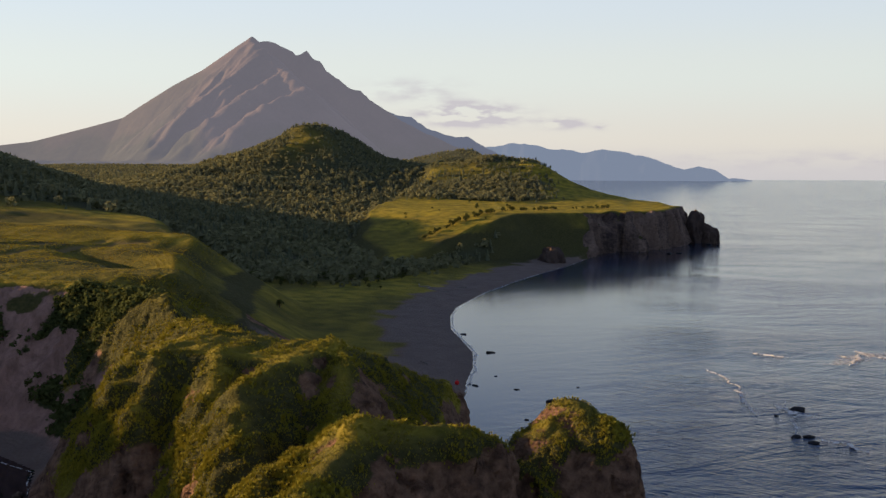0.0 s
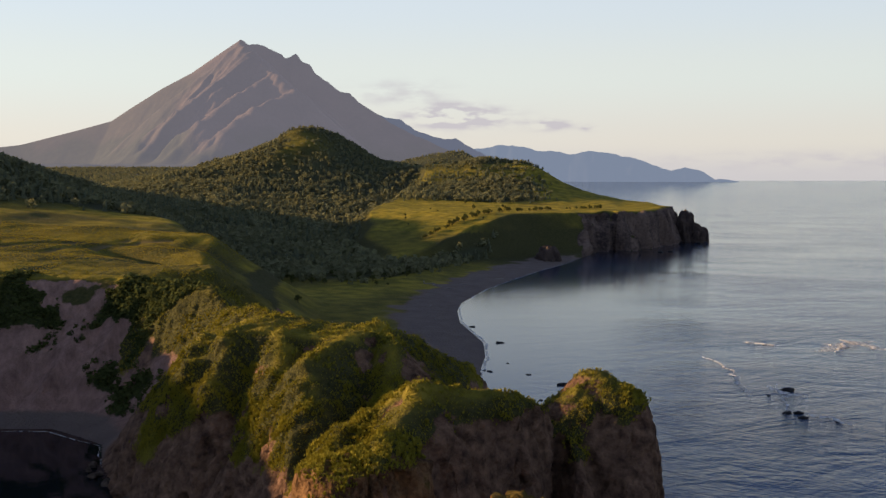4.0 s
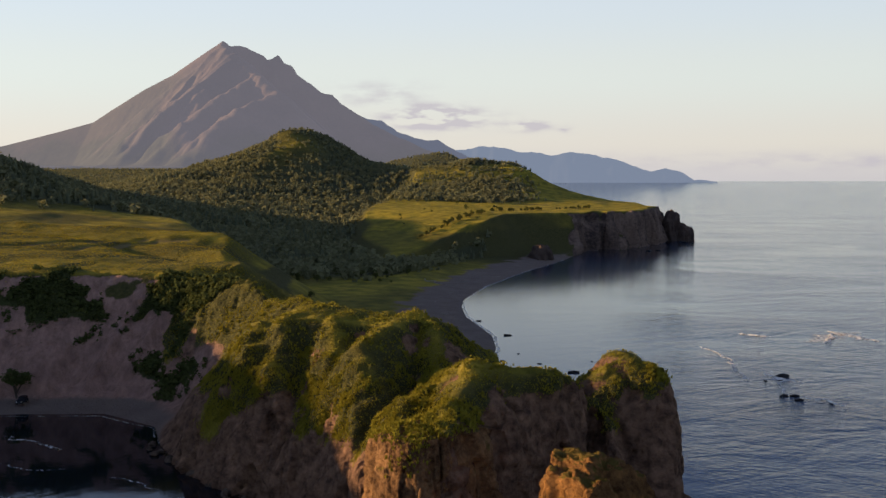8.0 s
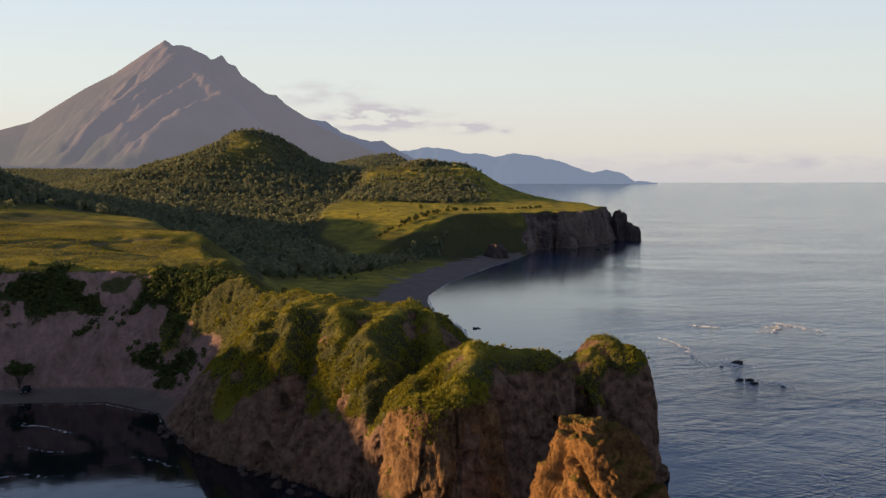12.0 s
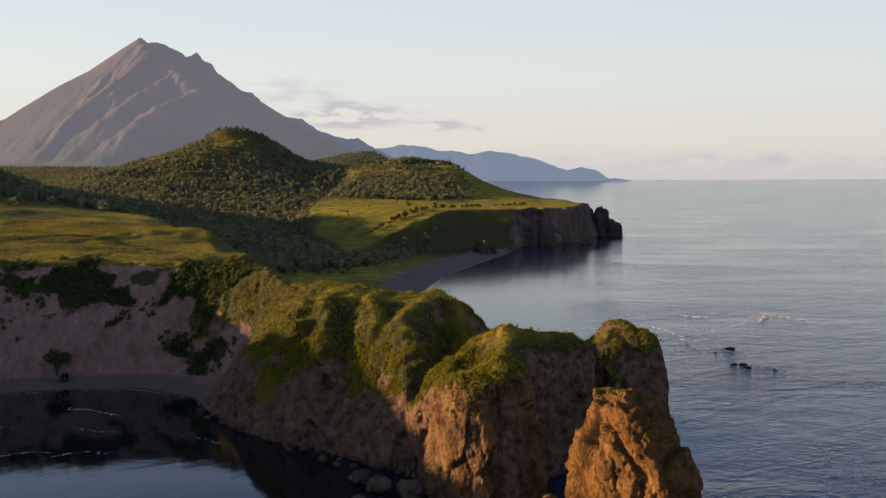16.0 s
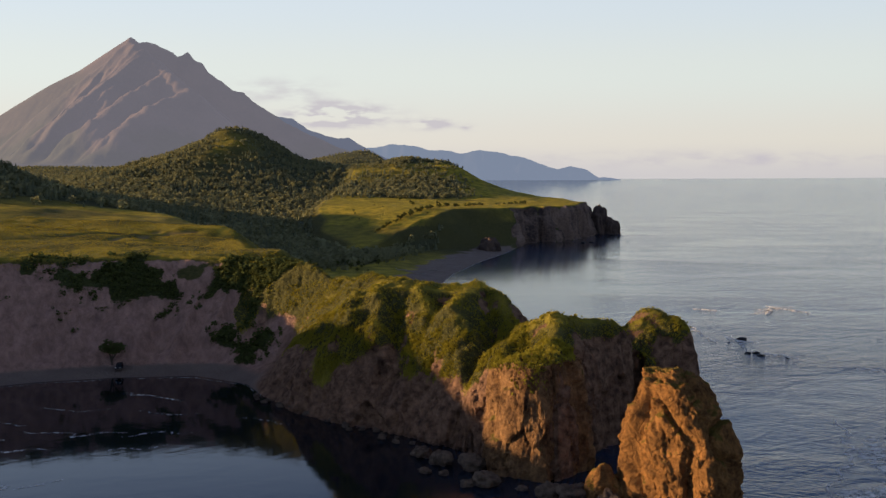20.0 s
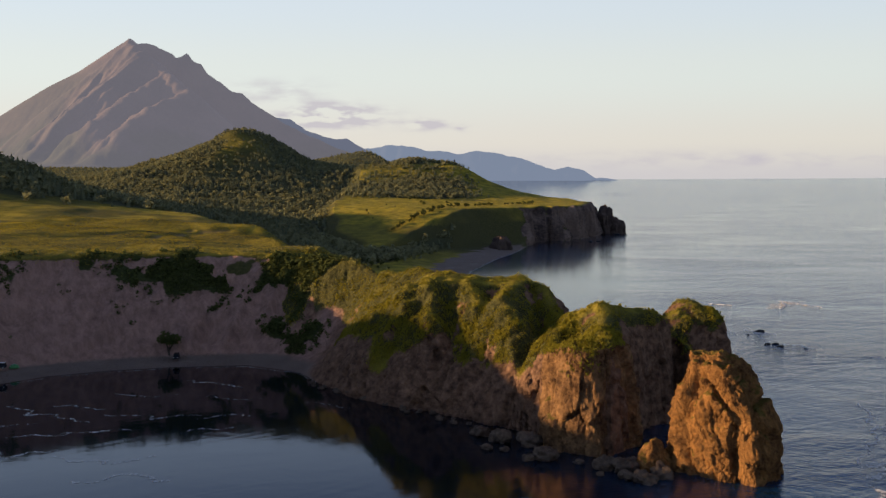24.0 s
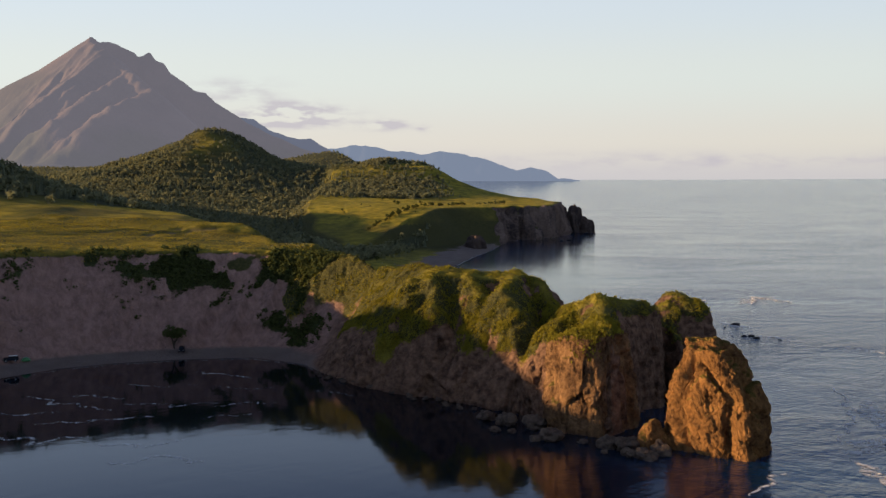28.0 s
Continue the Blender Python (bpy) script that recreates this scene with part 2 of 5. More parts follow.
def land(x, y):
    """Height of the land, and the masks that say what covers it."""
    dc = signed(x, y, COAST)
    kinds = {k: seg_distance(x, y, p) for k, p in dict(cove=WEST[1:] + COVE[1:], front=FRONT, bluff=BLUFF, back=BACK, bay=BAY, cape=CAPE, far=FAR[:-1]).items()}
    near = np.minimum.reduce(list(kinds.values()))
    w = {k: np.exp(-(d - near) / (6 + 0.05 * near)) for k, d in kinds.items()}
    total = sum(w.values())
    w = {k: v / total for k, v in w.items()}
    # ribs and gullies
    run = (x + 36) * 0.667 - (y - 301) * 0.745 + 4.5 * vnoise(x / 10 + 5, y / 10) + 2 * vnoise(x / 4, y / 4)
    rib = 1.4 * vnoise(x / 11 + 3.1, y / 18) + 1.0 * fbm(x / 6, y / 6 + 7, 0.0, 3)
    for at, wide, out in ((24, 4, 2.5), (31, 3, -3), (40, 4.5, 3), (48.5, 4, -3.5), (57, 5, 3), (66, 4.5, -3.5), (12, 5, -3)):
        rib = rib + 0.8 * out * np.exp(-((run - at) / wide) ** 2)
    d = dc + rib * (w["front"] + 0.30 * w["cove"] + 0.2 * w["back"] + 0.12 * w["bluff"]) * smooth(1, 9, dc)
    d = d + (5 * vnoise(x / 22, y / 30) + 5.0 * (0.55 - 1.6 * np.abs(vnoise(x / 17 + 4, y / 17)))) * w["cape"] * smooth(0.5, 9, dc)
    cap = (w["cove"] * profile(d, [0, 7, 11, 15, 30, 38, 50, 80], [0, 1.6, 2.2, 6, 24, 33, 38, 60])
           + w["front"] * profile(d, [0, 1.5, 4, 7, 10, 14, 22, 34, 80], [0, 4, 11, 18.5, 25, 31, 36, 42, 70])
           + w["bluff"] * profile(d, [0, 0.5, 1.4, 2.6, 5, 9, 14, 80], [0, 9, 19, 25, 29, 32.5, 36, 80])
           + w["back"] * profile(d, [0, 1.5, 5, 14, 24, 80], [0, 7.5, 15, 24.5, 34, 85])
           + w["bay"] * profile(d, [0, 4, 25, 40, 70, 120, 260], [0, 0.7, 2.2, 3.6, 14, 50, 200])
           + w["cape"] * profile(d, [0, 1.5, 6, 14, 60], [0, 6, 22, 34, 70])
           + w["far"] * profile(d, [0, 20, 80, 300], [0, 16, 40, 200]))
    valley = 3.4 + 0.038 * np.clip(y - 690, 0, 700) * smooth(-10, -90, x - 0.2 * (y - 800)) + 0.010 * np.clip(-x - 60, 0, 400) * smooth(480, 800, y) + 0.35 * fbm(x / 60, y / 60)
    valley = valley + 0.035 * np.clip(y - 1300, 0, 1500)
    dp = signed(x, y, PLATEAU)
    dp = dp + 6 * vnoise(x / 45, y / 45) * smooth(-30, -90, x)
    ztop = 32.3 + 0.03 * np.clip(-x - 50, 0, 300) + 1.2 * fbm(x / 40, y / 40, 2.0) - 3.6 * smooth(15, 60, x)
    # unseen rises in the west, added to throw shade on cove and headland
    ztop = ztop + 13 * gauss(x, y, -195, 282, 44, 31)
    ztop = ztop + 13 * smooth(-150, -235, x) * smooth(350, 270, y) + 6 * smooth(-200, -400, x)
    fore = smooth(-62, -40, x) * smooth(345, 325, y + 0.5 * x)
    plat = ztop - (0.62 + 1.3 * fore) * np.clip(-dp, 0, 200) - 0.0022 * np.clip(12 - dp, 0, 24) ** 2
    s = ((x + 69) * 66 + (y - 745) * 141) / (66 ** 2 + 141 ** 2)
    zt = 5 + 27 * smooth(-0.15, 1.0, s) + 0.6 * fbm(x / 30, y / 30, 9.0)
    dt = signed(x, y, TERRACE) + 3 * vnoise(x / 25, y / 25, 4)
    terr = zt - 0.78 * np.clip(-dt, 0, 200)
    # the arm that runs down behind the headland
    t = np.clip(((x - 22) * 14 + (y - 303) * 62) / (14 ** 2 + 62 ** 2), 0, 1)
    arm = 31 - 20 * t - 0.75 * np.hypot(x - 22 - 14 * t, y - 303 - 62 * t)
    # a dip in the upland edge
    t = np.clip(((x + 52) * -90 + (y - 432) * 45) / (90 ** 2 + 45 ** 2), 0, 1)
    plat = plat - 9 * (1 - t) * np.exp(-(np.hypot(x + 52 + 90 * t, y - 432 - 45 * t) / 11) ** 2)
    wob = 1.1 * vnoise(x / 8, y / 8 + 3) + 0.5 * vnoise(x / 3, y / 3)
    spurs = crest_height(x + wob, y, CRESTS, ([0, 1.2, 3.2, 6, 10, 15, 60], [0, 0.35, 2.1, 5.6, 12.0, 19.5, 75]))
    fins = crest_height(x + 0.4 * wob, y, FIN, ([0, 2.0, 4.5, 6.5, 9, 12, 60], [0, 0.5, 2.2, 4.6, 11, 20, 90]))
    plat = smax(plat, smax(spurs, fins, 0.5), 1.0)
    plat = plat - 3.2 * gauss(x, y, -42, 378, 13)
    for ax, ay, bx, by, deep, wide in ((-72, 424, -125, 475, 5.0, 10), (-90, 500, -230, 505, 3.5, 16), (-40, 380, -95, 372, 1.6, 8)):
        t = np.clip(((x - ax) * (bx - ax) + (y - ay) * (by - ay)) / ((bx - ax) ** 2 + (by - ay) ** 2), 0, 1)
        plat = plat - deep * (1 - 0.7 * t) * np.exp(-(np.hypot(x - ax - (bx - ax) * t, y - ay - (by - ay) * t) / wide) ** 2)
    plat = plat - 0.9 * np.exp(-(np.minimum(*(seg_distance(x, y, line) for line in TRACKS)) / 2.4) ** 2)
    top = smax(smax(valley, smax(plat, arm, 3.0), 4.0), terr, 3.0)
    hills = (42 * np.exp(-np.hypot((x + 310) / 75, (y - 1346) / 130) ** 1.6) + 37 * gauss(x, y, -316, 1346, 240, 230) + 8 * gauss(x, y, -440, 1330, 150, 150)
             + 32 * gauss(x, y, -40, 1290, 95, 130) + 7 * gauss(x, y, -190, 1260, 150, 120)
             + 52 * gauss(x, y, -165, 2200, 230, 250)
             + 78 * np.exp(-np.hypot((x + 490) / 150, (y - 840) / 160) ** 1.5) + 12 * gauss(x, y, -320, 720, 90, 110))
    top = top + hills * (1 + 0.10 * fbm(x / 70, y / 70, 5.0))
    z = smin(top, cap, 2.0) - 0.5
    z = np.where(dc < 0, np.maximum(dc * 0.35, -4.0) - 0.2, np.maximum(z, 0.03 * np.minimum(dc, 10) - 0.05))
    masks = dict(dc=dc, w=w, cap=cap, top=top, dt=dt, dp=dp)
    return z, masks


# ---- materials ----
def material(name):
    m = bpy.data.materials.new(name)
    m.use_nodes = True
    nt = m.node_tree
    bsdf = nt.nodes["Principled BSDF"]
    bsdf.inputs["Roughness"].default_value = 0.9
    bsdf.inputs["Specular IOR Level"].default_value = 0.04
    return m, nt, bsdf


def node(nt, kind, **sets):
    n = nt.nodes.new(kind)
    for key, value in sets.items():
        n.inputs[key.replace("_", " ")].default_value = value
    return n


def noise_tex(nt, scale, detail=4.0, rough=0.55, coords=None):
    n = node(nt, "ShaderNodeTexNoise", Scale=scale, Detail=detail, Roughness=rough)
    if coords is None:
        coords = nt.nodes.new("ShaderNodeNewGeometry").outputs["Position"]
    nt.links.new(coords, n.inputs["Vector"])
    return n.outputs["Fac"]


def ramp(nt, fac, stops):
    r = nt.nodes.new("ShaderNodeValToRGB")
    el = r.color_ramp.elements
    while len(el) < len(stops):
        el.new(0.5)
    for e, (p, c) in zip(el, stops):
        e.position = p
        e.color = (*c, 1) if len(c) == 3 else c
    nt.links.new(fac, r.inputs["Fac"])
    return r.outputs["Color"]


def mix(nt, fac, a, b, mode="MIX"):
    m = nt.nodes.new("ShaderNodeMix")
    m.data_type, m.blend_type = "RGBA", mode
    for sock, v in ((m.inputs[0], fac), (m.inputs[6], a), (m.inputs[7], b)):
        if isinstance(v, (int, float)):
            sock.default_value = v
        elif isinstance(v, tuple):
            sock.default_value = (*v, 1)
        else:
            nt.links.new(v, sock)
    return m.outputs[2]


def math_node(nt, op, a, b=0.0):
    m = nt.nodes.new("ShaderNodeMath")
    m.operation = op
    for sock, v in zip(m.inputs, (a, b)):
        if isinstance(v, (int, float)):
            sock.default_value = v
        else:
            nt.links.new(v, sock)
    return m.outputs[0]


def bump(nt, bsdf, height, strength, distance, under=None):
    b = node(nt, "ShaderNodeBump", Strength=strength, Distance=distance)
    nt.links.new(height, b.inputs["Height"])
    if under is not None:
        nt.links.new(under, b.inputs["Normal"])
    nt.links.new(b.outputs[0], bsdf.inputs["Normal"])
    return b.outputs[0]


def attribute(nt, name):
    a = nt.nodes.new("ShaderNodeAttribute")
    a.attribute_name = name
    return a.outputs["Fac"]


def ground_material():
    m, nt, bsdf = material("ground_cover")
    big, mid, fine = noise_tex(nt, 0.02, 5), noise_tex(nt, 0.12, 5), noise_tex(nt, 0.9, 6, 0.65)
    green = mix(nt, ramp(nt, fine, [(0.3, (0, 0, 0)), (0.7, (1, 1, 1))]), (0.043, 0.046, 0.020), (0.100, 0.094, 0.037))
    gold = mix(nt, ramp(nt, mid, [(0.35, (0, 0, 0)), (0.65, (1, 1, 1))]), (0.145, 0.138, 0.022), (0.35, 0.280, 0.040))
    grass = mix(nt, attribute(nt, "dry"), green, gold)
    strata = noise_tex(nt, 1.0, 5, 0.6, mapped(nt, (0.4, 0.4, 0.55)))
    rock = mix(nt, ramp(nt, strata, [(0.3, (0, 0, 0)), (0.7, (1, 1, 1))]), (0.060, 0.036, 0.027), (0.290, 0.172, 0.114))
    streak = math_node(nt, "ADD", math_node(nt, "MULTIPLY", noise_tex(nt, 1.0, 6, 0.65, mapped(nt, (0.40, 0.40, 0.035))), 0.8), math_node(nt, "MULTIPLY", noise_tex(nt, 0.05, 5, 0.6), 0.2))
    scar = mix(nt, ramp(nt, streak, [(0.24, (0, 0, 0)), (0.74, (1, 1, 1))]), (0.145, 0.090, 0.076), (0.48, 0.300, 0.250))
    stone = mix(nt, attribute(nt, "scar"), rock, scar)
    sand = mix(nt, mid, (0.135, 0.106, 0.096), (0.245, 0.195, 0.172))
    # upright pale and dark streaks stand in for buttresses and shaded crevices
    stripe = math_node(nt, "ADD", math_node(nt, "MULTIPLY", noise_tex(nt, 1.0, 4, 0.6, mapped(nt, (0.085, 0.085, 0.014))), 0.65), math_node(nt, "MULTIPLY", strata, 0.35))
    stone = mix(nt, attribute(nt, "far"), stone, mix(nt, ramp(nt, stripe, [(0.38, (0, 0, 0)), (0.62, (1, 1, 1))]), (0.050, 0.038, 0.036), (0.230, 0.165, 0.135)))
    grass = mix(nt, math_node(nt, "MULTIPLY", attribute(nt, "track"), 0.7), grass, (0.24, 0.18, 0.09))
    # the edge between turf and stone is broken up
    edge = math_node(nt, "ADD", attribute(nt, "grass"), math_node(nt, "MULTIPLY", math_node(nt, "SUBTRACT", fine, 0.5), 0.9))
    edge = ramp(nt, edge, [(0.38, (0, 0, 0)), (0.62, (1, 1, 1))])
    # woodland floor, its dull green paled like the crowns for distant haze
    litter = mix(nt, fine, (0.046, 0.052, 0.030), (0.088, 0.094, 0.052))
    grass = mix(nt, attribute(nt, "wood"), grass, litter)
    col = mix(nt, edge, stone, grass)
    drape = math_node(nt, "ADD", attribute(nt, "drape"), math_node(nt, "MULTIPLY", math_node(nt, "SUBTRACT", fine, 0.5), 0.8))
    col = mix(nt, ramp(nt, drape, [(0.42, (0, 0, 0)), (0.60, (1, 1, 1))]), col, mix(nt, mid, (0.036, 0.047, 0.019), (0.078, 0.088, 0.036)))
    col = mix(nt, attribute(nt, "sand"), col, sand)
    nt.links.new(col, bsdf.inputs["Base Color"])
    grit = noise_tex(nt, 0.9, 8, 0.66, mapped(nt, (1, 1, 0.8)))
    rough = math_node(nt, "ADD", math_node(nt, "MULTIPLY", fine, 0.5), math_node(nt, "ADD", strata, math_node(nt, "ADD", math_node(nt, "MULTIPLY", grit, 1.8), math_node(nt, "MULTIPLY", math_node(nt, "MULTIPLY", streak, attribute(nt, "scar")), 0.9))))
    crack = node(nt, "ShaderNodeTexVoronoi", Scale=0.35)
    crack.feature = "DISTANCE_TO_EDGE"
    warp = mix(nt, 0.25, mapped(nt, (1, 1, 0.55)), node_colour(nt, 0.4))
    nt.links.new(warp, crack.inputs["Vector"])
    split = math_node(nt, "MULTIPLY", math_node(nt, "MINIMUM", crack.outputs["Distance"], 0.10), 3.0)
    split = math_node(nt, "MULTIPLY", split, math_node(nt, "SUBTRACT", 1.0, math_node(nt, "MAXIMUM", attribute(nt, "grass"), attribute(nt, "scar"))))
    bump(nt, bsdf, math_node(nt, "ADD", rough, split), 1.0, 0.7)
    return m


def node_colour(nt, scale):
    n = node(nt, "ShaderNodeTexNoise", Scale=scale, Detail=3.0)
    nt.links.new(nt.nodes.new("ShaderNodeNewGeometry").outputs["Position"], n.inputs["Vector"])
    grow = nt.nodes.new("ShaderNodeVectorMath")
    grow.operation = "SCALE"
    grow.inputs[3].default_value = 8.0
    nt.links.new(n.outputs["Color"], grow.inputs[0])
    return grow.outputs[0]


def mapped(nt, scale, turn=0.0):
    mp = nt.nodes.new("ShaderNodeMapping")
    mp.vector_type = "TEXTURE"      # turned first, then scaled
    mp.inputs["Rotation"].default_value = (0, 0, radians(turn))
    mp.inputs["Scale"].default_value = tuple(1 / k for k in scale)
    nt.links.new(nt.nodes.new("ShaderNodeNewGeometry").outputs["Position"], mp.inputs["Vector"])
    return mp.outputs[0]


def water_material():
    m, nt, bsdf = material("sea_water")
    nt.links.new(mix(nt, attribute(nt, "wind"), (0.003, 0.007, 0.013), (0.005, 0.026, 0.068)), bsdf.inputs["Base Color"])
    bsdf.inputs["Roughness"].default_value = 0.07
    bsdf.inputs["IOR"].default_value = 1.333
    bsdf.inputs["Specular IOR Level"].default_value = 0.34
    def ripples(scale, detail, warp, turn=0.0):
        n = node(nt, "ShaderNodeTexNoise", Scale=1.0, Detail=detail, Roughness=0.55, Distortion=warp)
        nt.links.new(mapped(nt, scale, turn), n.inputs["Vector"])
        return n.outputs["Fac"]
    swell, chop, fine = ripples((0.032, 0.10, 0.05), 3, 1.2, 38), ripples((0.16, 0.36, 0.2), 3, 1.2, -22), ripples((1.0, 1.4, 0.8), 3, 0.4, 15)
    calm = ramp(nt, ripples((0.006, 0.016, 0.01), 4, 0.6), [(0.36, (0.30, 0.30, 0.30)), (0.62, (1, 1, 1))])
    h = math_node(nt, "ADD", math_node(nt, "MULTIPLY", swell, 1.1), math_node(nt, "ADD", math_node(nt, "MULTIPLY", chop, 0.45), math_node(nt, "MULTIPLY", fine, 0.16)))
    wild = math_node(nt, "MULTIPLY", attribute(nt, "chop"), calm)
    h = math_node(nt, "MULTIPLY", h, wild)
    nt.links.new(math_node(nt, "ADD", 0.05, math_node(nt, "MULTIPLY", attribute(nt, "wind"), 0.05)), bsdf.inputs["Roughness"])
    bump(nt, bsdf, h, 1.0, 1.0)
    return m


def plain(name, a, b, scale=0.5, rough=0.9, relief=0.3, distance=0.1):
    m, nt, bsdf = material(name)
    n = noise_tex(nt, scale, 5)
    nt.links.new(mix(nt, ramp(nt, n, [(0.3, (0, 0, 0)), (0.7, (1, 1, 1))]), a, b), bsdf.inputs["Base Color"])
    bsdf.inputs["Roughness"].default_value = rough
    bump(nt, bsdf, noise_tex(nt, scale * 3, 5), relief, distance)
    return m


GROUND, WATER = ground_material(), water_material()


# ---- meshes from arrays ----
def mesh_from(name, verts, faces, mat, smooth_shade=True, masks=None):
    me = bpy.data.meshes.new(name)
    verts, faces = np.asarray(verts, np.float32), np.asarray(faces, np.int32)
    k = faces.shape[1]
    me.vertices.add(len(verts))
    me.vertices.foreach_set("co", verts.ravel())
    me.loops.add(faces.size)
    me.loops.foreach_set("vertex_index", faces.ravel())
    me.polygons.add(len(faces))
    me.polygons.foreach_set("loop_start", np.arange(0, faces.size, k, dtype=np.int32))
    me.update(calc_edges=True)
    me.polygons.foreach_set("use_smooth", np.full(len(faces), smooth_shade))
    for key, val in (masks or {}).items():
        at = me.attributes.new(key, "FLOAT", "POINT")
        at.data.foreach_set("value", np.asarray(val, np.float32))
    me.materials.append(mat)
    me.validate()
    return me


def grid(xs, ys):
    gx, gy = np.meshgrid(xs, ys)
    n, m = len(xs), len(ys)
    i = (np.arange(m - 1)[:, None] * n + np.arange(n - 1)[None, :]).ravel()
    return gx.ravel(), gy.ravel(), np.stack([i, i + 1, i + n + 1, i + n], 1)


def split_long(v, tri, pick, limit, rounds=3):
    """Halve the long edges of the triangles where pick(midpoints) holds, keeping the mesh whole."""
    for _ in range(rounds):
        e = np.sort(np.concatenate([tri[:, [0, 1]], tri[:, [1, 2]], tri[:, [2, 0]]]), 1)
        key, inv = np.unique(e[:, 0].astype(np.int64) * (len(v) + 1) + e[:, 1], return_inverse=True)
        a, b = key // (len(v) + 1), key % (len(v) + 1)
        long = (np.linalg.norm(v[a] - v[b], axis=1) > limit) & pick((v[a] + v[b]) / 2)
        if not long.any():
            break
        mid = np.full(len(key), -1)
        mid[long] = len(v) + np.arange(long.sum())
        v = np.concatenate([v, (v[a[long]] + v[b[long]]) / 2])
        n = len(tri)
        m0, m1, m2 = mid[inv[:n]], mid[inv[n:2 * n]], mid[inv[2 * n:]]
        out = []
        for turn in range(3):
            t = np.roll(tri, -turn, 1)
            q0, q1, q2 = [(m0, m1, m2)[(turn + j) % 3] for j in range(3)]
            one = (q0 >= 0) & (q1 < 0) & (q2 < 0)
            out += [np.stack([t[one, 0], q0[one], t[one, 2]], 1), np.stack([q0[one], t[one, 1], t[one, 2]], 1)]
            two = (q0 >= 0) & (q1 >= 0) & (q2 < 0)
            out += [np.stack([t[two, 0], q0[two], t[two, 2]], 1), np.stack([q0[two], q1[two], t[two, 2]], 1), np.stack([q0[two], t[two, 1], q1[two]], 1)]
        none = (m0 < 0) & (m1 < 0) & (m2 < 0)
        al = (m0 >= 0) & (m1 >= 0) & (m2 >= 0)
        out.append(tri[none])
        A, B, C, p, q, r = tri[al, 0], tri[al, 1], tri[al, 2], m0[al], m1[al], m2[al]
        out += [np.stack(s, 1) for s in ((A, p, r), (p, B, q), (r, q, C), (p, q, r))]
        tri = np.concatenate(out)
    return v, tri


def vertex_normals(v, tri):
    n = np.cross(v[tri[:, 1]] - v[tri[:, 0]], v[tri[:, 2]] - v[tri[:, 0]])
    out = np.zeros_like(v)
    for k in range(3):
        np.add.at(out, tri[:, k], n)
    return out / np.maximum(np.linalg.norm(out, axis=1, keepdims=True), 1e-9)


def steps(*parts):
    out = []
    for a, b, s in parts:
        out.append(np.arange(a, b, s))
    return np.concatenate(out)


def blocky(x, y, z):
    """Uneven blocks with sharp joints: an offset for each block, lower along the joints."""
    x, y, z = x + 0.25 * vnoise(x * 2, y * 2, z * 2), y + 0.25 * vnoise(x * 2 + 9, y * 2, z * 2), z + 0.2 * vnoise(x * 2, y * 2 + 9, z * 2)
    ix, iy, iz = np.floor(x), np.floor(y), np.floor(z)
    first, second, value = np.full(np.shape(x), 9.0), np.full(np.shape(x), 9.0), np.zeros(np.shape(x))
    for a in (-1, 0, 1):
        for b in (-1, 0, 1):
            for c in (-1, 0, 1):
                cx, cy, cz = (ix + a).astype(np.int64), (iy + b).astype(np.int64), (iz + c).astype(np.int64)
                d = np.sqrt((cx + 0.5 + 0.4 * _hash(cx, cy, cz) - x) ** 2 + (cy + 0.5 + 0.4 * _hash(cx + 31, cy, cz) - y) ** 2 + (cz + 0.5 + 0.4 * _hash(cx, cy + 57, cz) - z) ** 2)
                near = d < first
                second = np.where(near, first, np.minimum(second, d))
                value = np.where(near, _hash(cx, cy, cz + 91), value)
                first = np.where(near, d, first)
    return value - 0.3 * smooth(0.10, 0.0, second - first)


# ---- where the woods stand ----
def wooded(x, y, z, mk):
    """How thick the trees stand."""
    wood = smooth(-0.25, 0.15, fbm(x / 70, y / 50, 2.0, 4))
    valley = smooth(-30, -62, x + 0.25 * (700 - y)) * smooth(610, 670, y) * smooth(-4, -16, mk["dt"])
    back = smooth(1040, 1090, y - 0.25 * (x + 60)) * smooth(40, -20, x)
    left = smooth(-215, -260, x + 0.25 * (y - 560)) * smooth(560, 640, y)
    bare = 1 - 0.75 * gauss(x, y, -300, 1290, 42, 90)
    seaward = smooth(20, -60, x - 0.1 * (1290 - y)) * (1 - 0.3 * smooth(1650, 1900, y) * smooth(-520, -420, x))
    return np.clip(np.maximum.reduce([valley * (0.5 + 0.5 * wood), back * (0.25 + 0.75 * wood) * seaward, left * 0.45 * (0.1 + wood)]) * bare, 0, 1)


# how thick each patch of scrub is, its place and height on the cliff, its width, depth and lean
SCRUB = [(4.0, -47, 20, 8, 14, 0.35), (1.6, -61, 25, 4, 9, 0.3), (1.2, -66, 16, 3, 6, 0.4), (2.2, -82, 28, 6, 6, 0.3), (1.8, -80, 18, 4, 6, 0.3), (2.4, -100, 30, 11, 4.5, 0.2), (1.4, -92, 24, 5, 5, 0.2), (1.2, -123, 29, 3, 5, 0.2), (0.7, -140, 26, 6, 5, 0.2)]


def scrub_cover(x, y, z, patch):
    """How thickly low scrub hangs on the bare cliff."""
    p = sum(k * gauss(x - lean * (z - at), z, mid, at, wide, tall) for k, mid, at, wide, tall, lean in SCRUB)
    return p * smooth(-0.22, 0.32, patch) + 0.25 * smooth(0.55, 0.7, patch) * smooth(8, 14, z)


